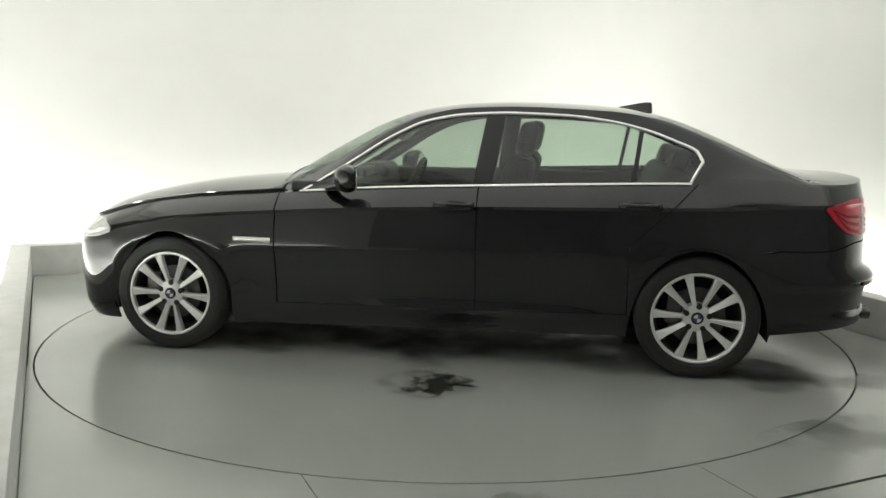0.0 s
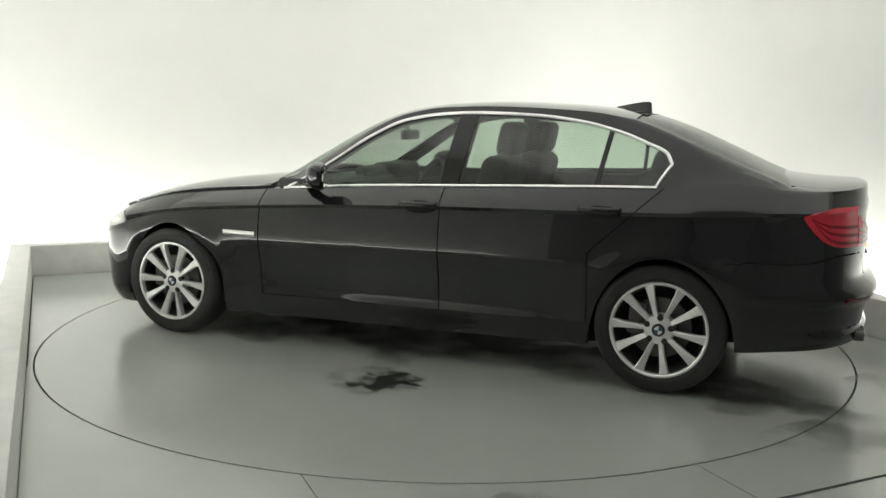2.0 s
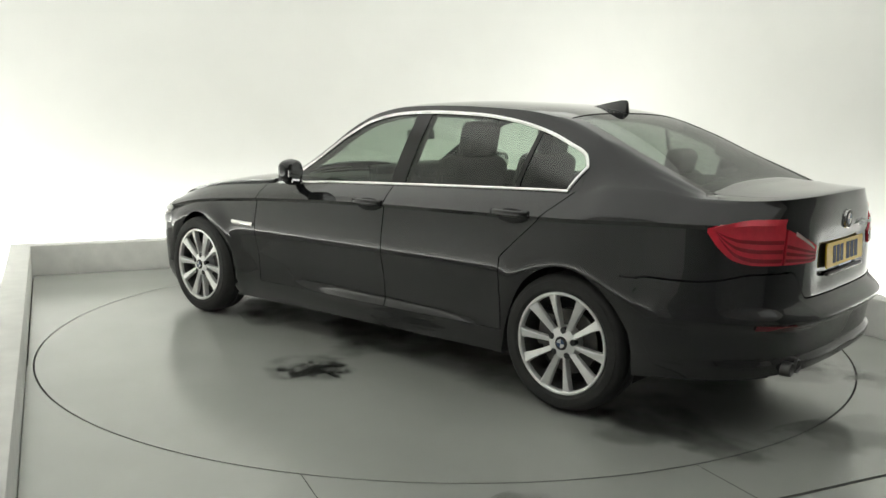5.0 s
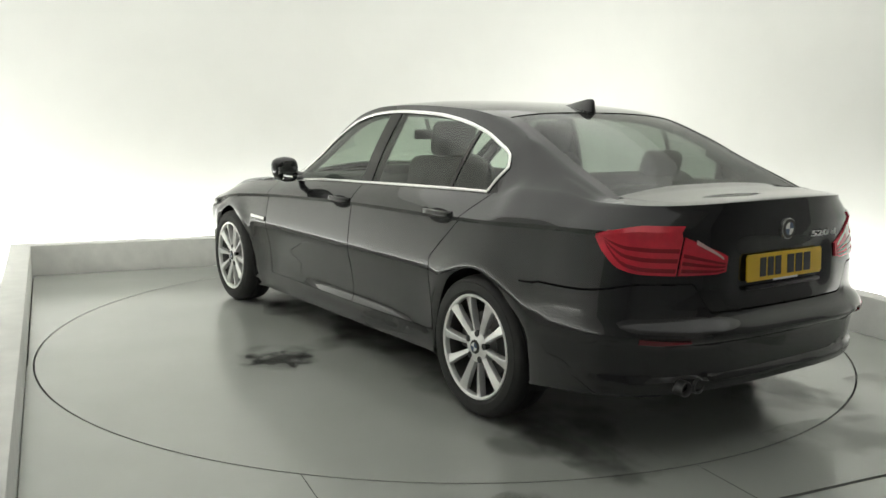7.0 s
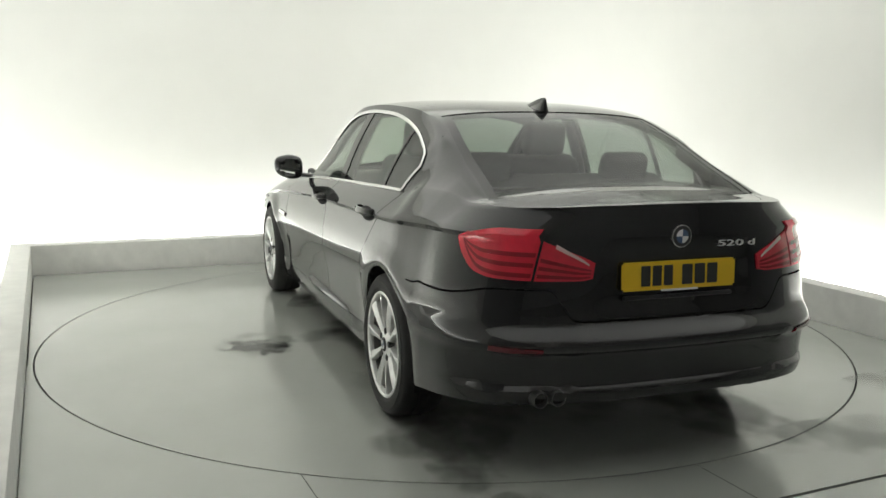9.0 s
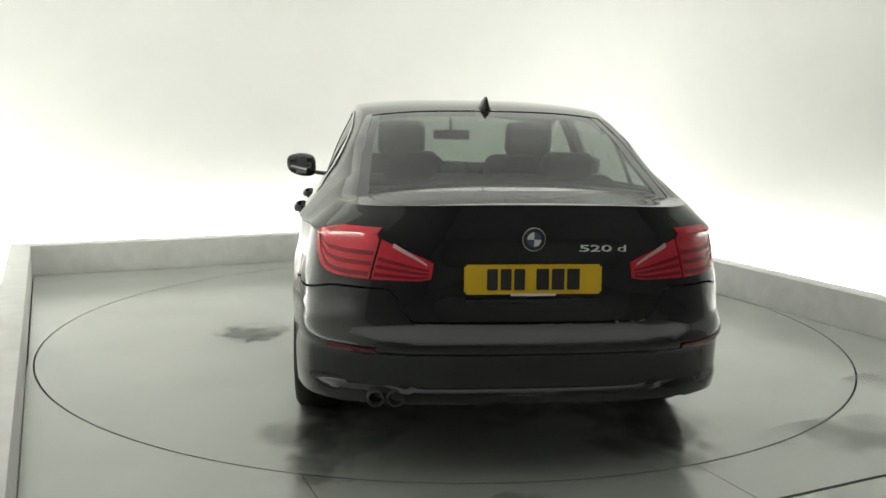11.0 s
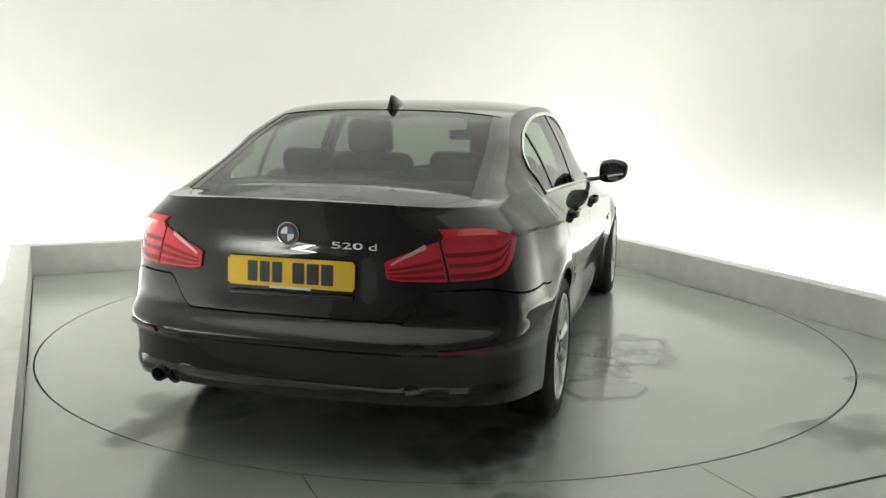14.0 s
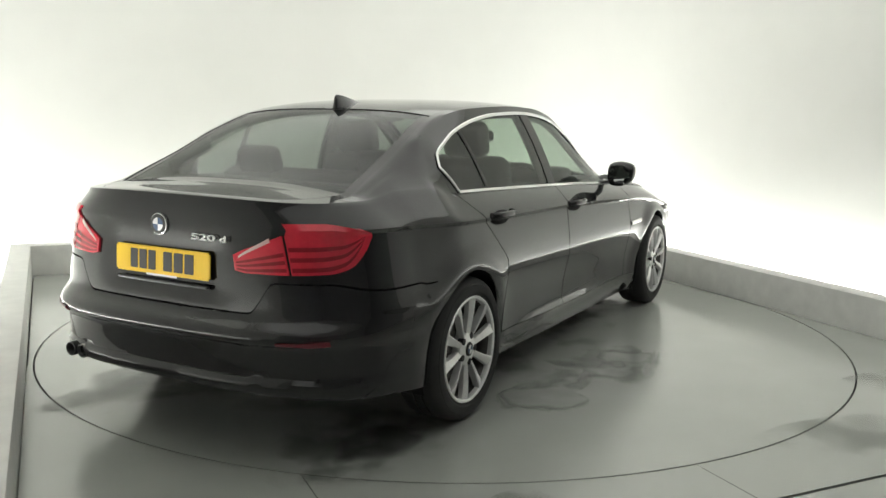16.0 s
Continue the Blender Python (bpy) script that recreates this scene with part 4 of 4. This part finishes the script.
def lettering(name, text, width, height, depth, m, material, parent, label):
    """Raised characters of a given width and height, their lower left corner at m."""
    cu = bpy.data.curves.new(name, "FONT")
    cu.body, cu.extrude, cu.resolution_u = text, 0.02, 3
    tmp = bpy.data.objects.new(name, cu)
    me = bpy.data.meshes.new_from_object(tmp)
    bpy.data.objects.remove(tmp)
    bpy.data.curves.remove(cu)
    x_ = [v.co.x for v in me.vertices]
    y_ = [v.co.y for v in me.vertices]
    me.transform(m @ Matrix.Diagonal((width / (max(x_) - min(x_)), height / (max(y_) - min(y_)), depth / 0.04, 1)) @ Matrix.Translation((-min(x_), -min(y_), 0)))
    me.name = name
    me.materials.clear()
    me.materials.append(material)
    return obj(name, me, parent, label)


for text, y, w in (("5", -0.170, 0.037), ("2", -0.212, 0.037), ("0", -0.254, 0.039), ("d", -0.316, 0.031)):
    at_ = Matrix.Translation((-2.4405, y, 0.890)) @ Matrix.Rotation(radians(-90), 4, "Z") @ Matrix.Rotation(radians(90), 4, "X")
    lettering("model_badge", text, w, 0.024, 0.006, at_, M_BADGE, boot_lid, "chrome badge character")

# twin exhaust tips
for y in (0.585, 0.510):
    bm = lathe_bm([(0.026, -0.10), (0.026, 0.012), (0.028, 0.015), (0.031, 0.013), (0.032, 0.0), (0.032, -0.14), (0.0, -0.14)], 28)
    bm.transform(Matrix.Translation((-2.424, y, 0.335)) @ Matrix.Rotation(radians(90), 4, "Z"))
    tip = part("exhaust_tip", bm, M_STEEL, car, "dull steel exhaust tip")
    bm = lathe_bm([(0.0, -0.06), (0.0265, -0.06)], 24)
    bm.transform(Matrix.Translation((-2.424, y, 0.335)) @ Matrix.Rotation(radians(90), 4, "Z"))
    part("exhaust_bore", bm, M_SHELL, tip)

# roof aerial
bm = bmesh.new()
sec = []
for x, w, h in ((-1.045, 0.006, 0.002), (-1.10, 0.026, 0.020), (-1.16, 0.034, 0.040), (-1.215, 0.034, 0.060), (-1.25, 0.028, 0.068), (-1.262, 0.018, 0.062), (-1.268, 0.012, 0.004)):
    z = ridge(x) - 0.004
    sec.append([bm.verts.new((x, y * w, z + k * h)) for y, k in ((1, 0), (0.62, 0.35), (0.30, 0.8), (0.12, 1), (-0.12, 1), (-0.30, 0.8), (-0.62, 0.35), (-1, 0))])
for a, b in zip(sec, sec[1:]):
    for j in range(7):
        bm.faces.new((a[j], a[j + 1], b[j + 1], b[j]))
bm.faces.new(sec[-1])
part("roof_aerial", bm, M_PAINT, car, "black shark-fin roof aerial")

# cowl and wipers at the windscreen's foot
bm = bmesh.new()
rows_ = [[bm.verts.new((x, y, z - 0.10 * (y / 0.75) ** 2)) for y in frange(-0.73, 0.73, 12)] for x, z in ((1.00, 0.975), (0.93, 0.992), (0.84, 1.035))]
for a, b in zip(rows_, rows_[1:]):
    for j in range(12):
        bm.faces.new((a[j], a[j + 1], b[j + 1], b[j]))
part("cowl_panel", bm, M_PLASTIC, car, "black plastic cowl panel")
for y0, y1 in ((0.55, -0.05), (-0.05, -0.6)):
    pts = [Vector((0.90 + 0.02 * f, y0 + (y1 - y0) * f, 1.030 - 0.10 * ((y0 + (y1 - y0) * f) / 0.75) ** 2)) for f in frange(0, 1, 8)]
    part("wiper", sweep_bm(pts, [Vector((0.5, 0, 0.8))] * len(pts), 0.012, 0.008), M_PLASTIC, car, "black wiper blade")


# ---- cabin ----
def cushion(sx, sy, sz, bevel, m):
    bm = box_bm(sx, sy, sz, bevel, seg=4)
    bm.transform(m)
    return bm


for y in (0.37, -0.37):
    seat = part("front_seat", cushion(0.50, 0.50, 0.20, 0.07, pose(-0.10, y, 0.50, 0, -6, 0)), M_SEAT, car, "dark leather front seat")
    part("backrest", cushion(0.17, 0.50, 0.66, 0.07, pose(-0.42, y, 0.83, 0, -16, 0)), M_SEAT, seat)
    part("headrest", cushion(0.11, 0.27, 0.20, 0.045, pose(-0.53, y, 1.245, 0, -12, 0)), M_SEAT, seat)
    for d in (-0.05, 0.05):
        part("headrest_post", sweep_bm([Vector((-0.50, y + d, 1.08)), Vector((-0.53, y + d, 1.18))], [Vector((1, 0, 0))] * 2, 0.007, 0.007), M_CHROME, seat)
bench = part("rear_seat", cushion(0.52, 1.28, 0.20, 0.07, pose(-0.98, 0, 0.50, 0, -6, 0)), M_SEAT, car, "dark leather rear bench")
part("backrest", cushion(0.18, 1.28, 0.62, 0.07, pose(-1.28, 0, 0.80, 0, -22, 0)), M_SEAT, bench)
for y in (0.38, -0.38):
    part("headrest", cushion(0.10, 0.26, 0.15, 0.045, pose(-1.40, y, 1.135, 0, -16, 0)), M_SEAT, bench)
part("parcel_shelf", box_bm(0.56, 1.24, 0.03, 0.01, (-1.66, 0, 1.03)), M_CABIN, car, "dark parcel shelf")
bm = box_bm(0.42, 1.46, 0.30, 0.09, (0.66, 0, 0.83), 5)
dash = part("dashboard", bm, M_CABIN, car, "dark moulded dashboard")
part("instrument_hood", cushion(0.22, 0.40, 0.12, 0.05, pose(0.55, -0.37, 0.985)), M_CABIN, dash)
part("screen_housing", cushion(0.10, 0.34, 0.10, 0.035, pose(0.56, 0.0, 0.985)), M_CABIN, dash)
bm = lathe_bm([(0.185 + 0.016 * math.cos(2 * math.pi * k / 10), 0.016 * math.sin(2 * math.pi * k / 10)) for k in range(10)], 40, True)
bm.transform(pose(0.30, -0.37, 0.90, 0, 0, 90) @ pose(0, 0, 0, -24, 0, 0))
wheel_ = part("steering_wheel", bm, M_CABIN, car, "dark steering wheel")
bm = box_bm(0.24, 0.03, 0.09, 0.012)
bm.transform(pose(0.30, -0.37, 0.90, 0, 0, 90) @ pose(0, 0, 0, -24, 0, 0))
part("wheel_boss", bm, M_CABIN, wheel_)
bm = sweep_bm([Vector((0.32, -0.37, 0.89)), Vector((0.55, -0.37, 0.80))], [Vector((0, 0, 1))] * 2, 0.035, 0.035)
part("steering_column", bm, M_CABIN, wheel_)
bm = box_bm(0.035, 0.245, 0.065, 0.014, (0.29, -0.02, 1.245), 3)
rv = part("rear_view_mirror", bm, M_CABIN, car, "dark rear-view mirror")
part("mirror_stalk", sweep_bm([Vector((0.30, -0.02, 1.26)), Vector((0.34, -0.02, 1.345))], [Vector((1, 0, 0))] * 2, 0.014, 0.014), M_CABIN, rv)
for s in (1, -1):
    # inner pillars and rails darken the cabin's edge
    pts = [side_pt(x, rail_z(x) - 0.040, -0.055) for x in frange(0.80, -1.30, 36)]
    part("roof_rail_lining", mirrored(sweep_bm(pts, [Vector((0, 1, 0.3))] * len(pts), 0.026, 0.014), s), M_CABIN, car)
    pts = [side_pt(pillar_x(-0.31, z), z, -0.05) for z in frange(0.80, 1.41, 8)]
    part("pillar_lining", mirrored(sweep_bm(pts, [Vector((0, 1, 0.3))] * len(pts), 0.055, 0.02), s), M_CABIN, car)
    bm = box_bm(2.3, 0.05, 0.10, 0.02, (-0.35, s * 0.755, 0.945))
    part("door_lining", bm, M_CABIN, car)
    pts = [side_pt(x, max(belt(x) + 0.01, rail_z(x) - 0.06), -0.05) for x in frange(-1.50, -1.74, 6)]
    part("rear_pillar_lining", mirrored(sweep_bm(pts, [Vector((0, 1, 0.3))] * len(pts), 0.05, 0.014), s), M_CABIN, car)
quads = []
for x0, x1 in zip(xr_, xr_[1:]):
    for f0, f1 in zip(fr_, fr_[1:]):
        quads.append([roof_pt(x0, f0, -0.03), roof_pt(x1, f0, -0.03), roof_pt(x1, f1, -0.03), roof_pt(x0, f1, -0.03)])
panel("headlining", quads, M_CABIN, car, "dark cabin headlining", sides=(1, -1), depth=0)


# ---- what turns ----
def motions():
    """The turntable carries the car round at an even pace."""
    turns = [(0.0, 171.51), (0.5, 168.40), (1.0, 165.26), (1.5, 162.01), (2.0, 158.73), (2.5, 155.49), (3.0, 152.20), (3.5, 148.92), (4.0, 145.59), (6.5, 128.51), (7.0, 125.02), (7.5, 121.60), (8.0, 118.06),
             (8.5, 114.58), (9.0, 111.01), (11.5, 93.18), (12.0, 89.52), (12.5, 85.95), (13.0, 82.30), (13.5, 78.78), (14.0, 75.16), (14.5, 71.63), (15.0, 68.09), (15.5, 64.65), (16.0, 61.16)]
    walk(turntable, [(t, pose(0, 0, 0, 0, 0, a)) for t, a in turns])
    walk(car, [(t, pose(0, 0, 0, 0, 0, a) @ pose(-0.001, -0.037, 0.0015)) for t, a in turns])


motions()
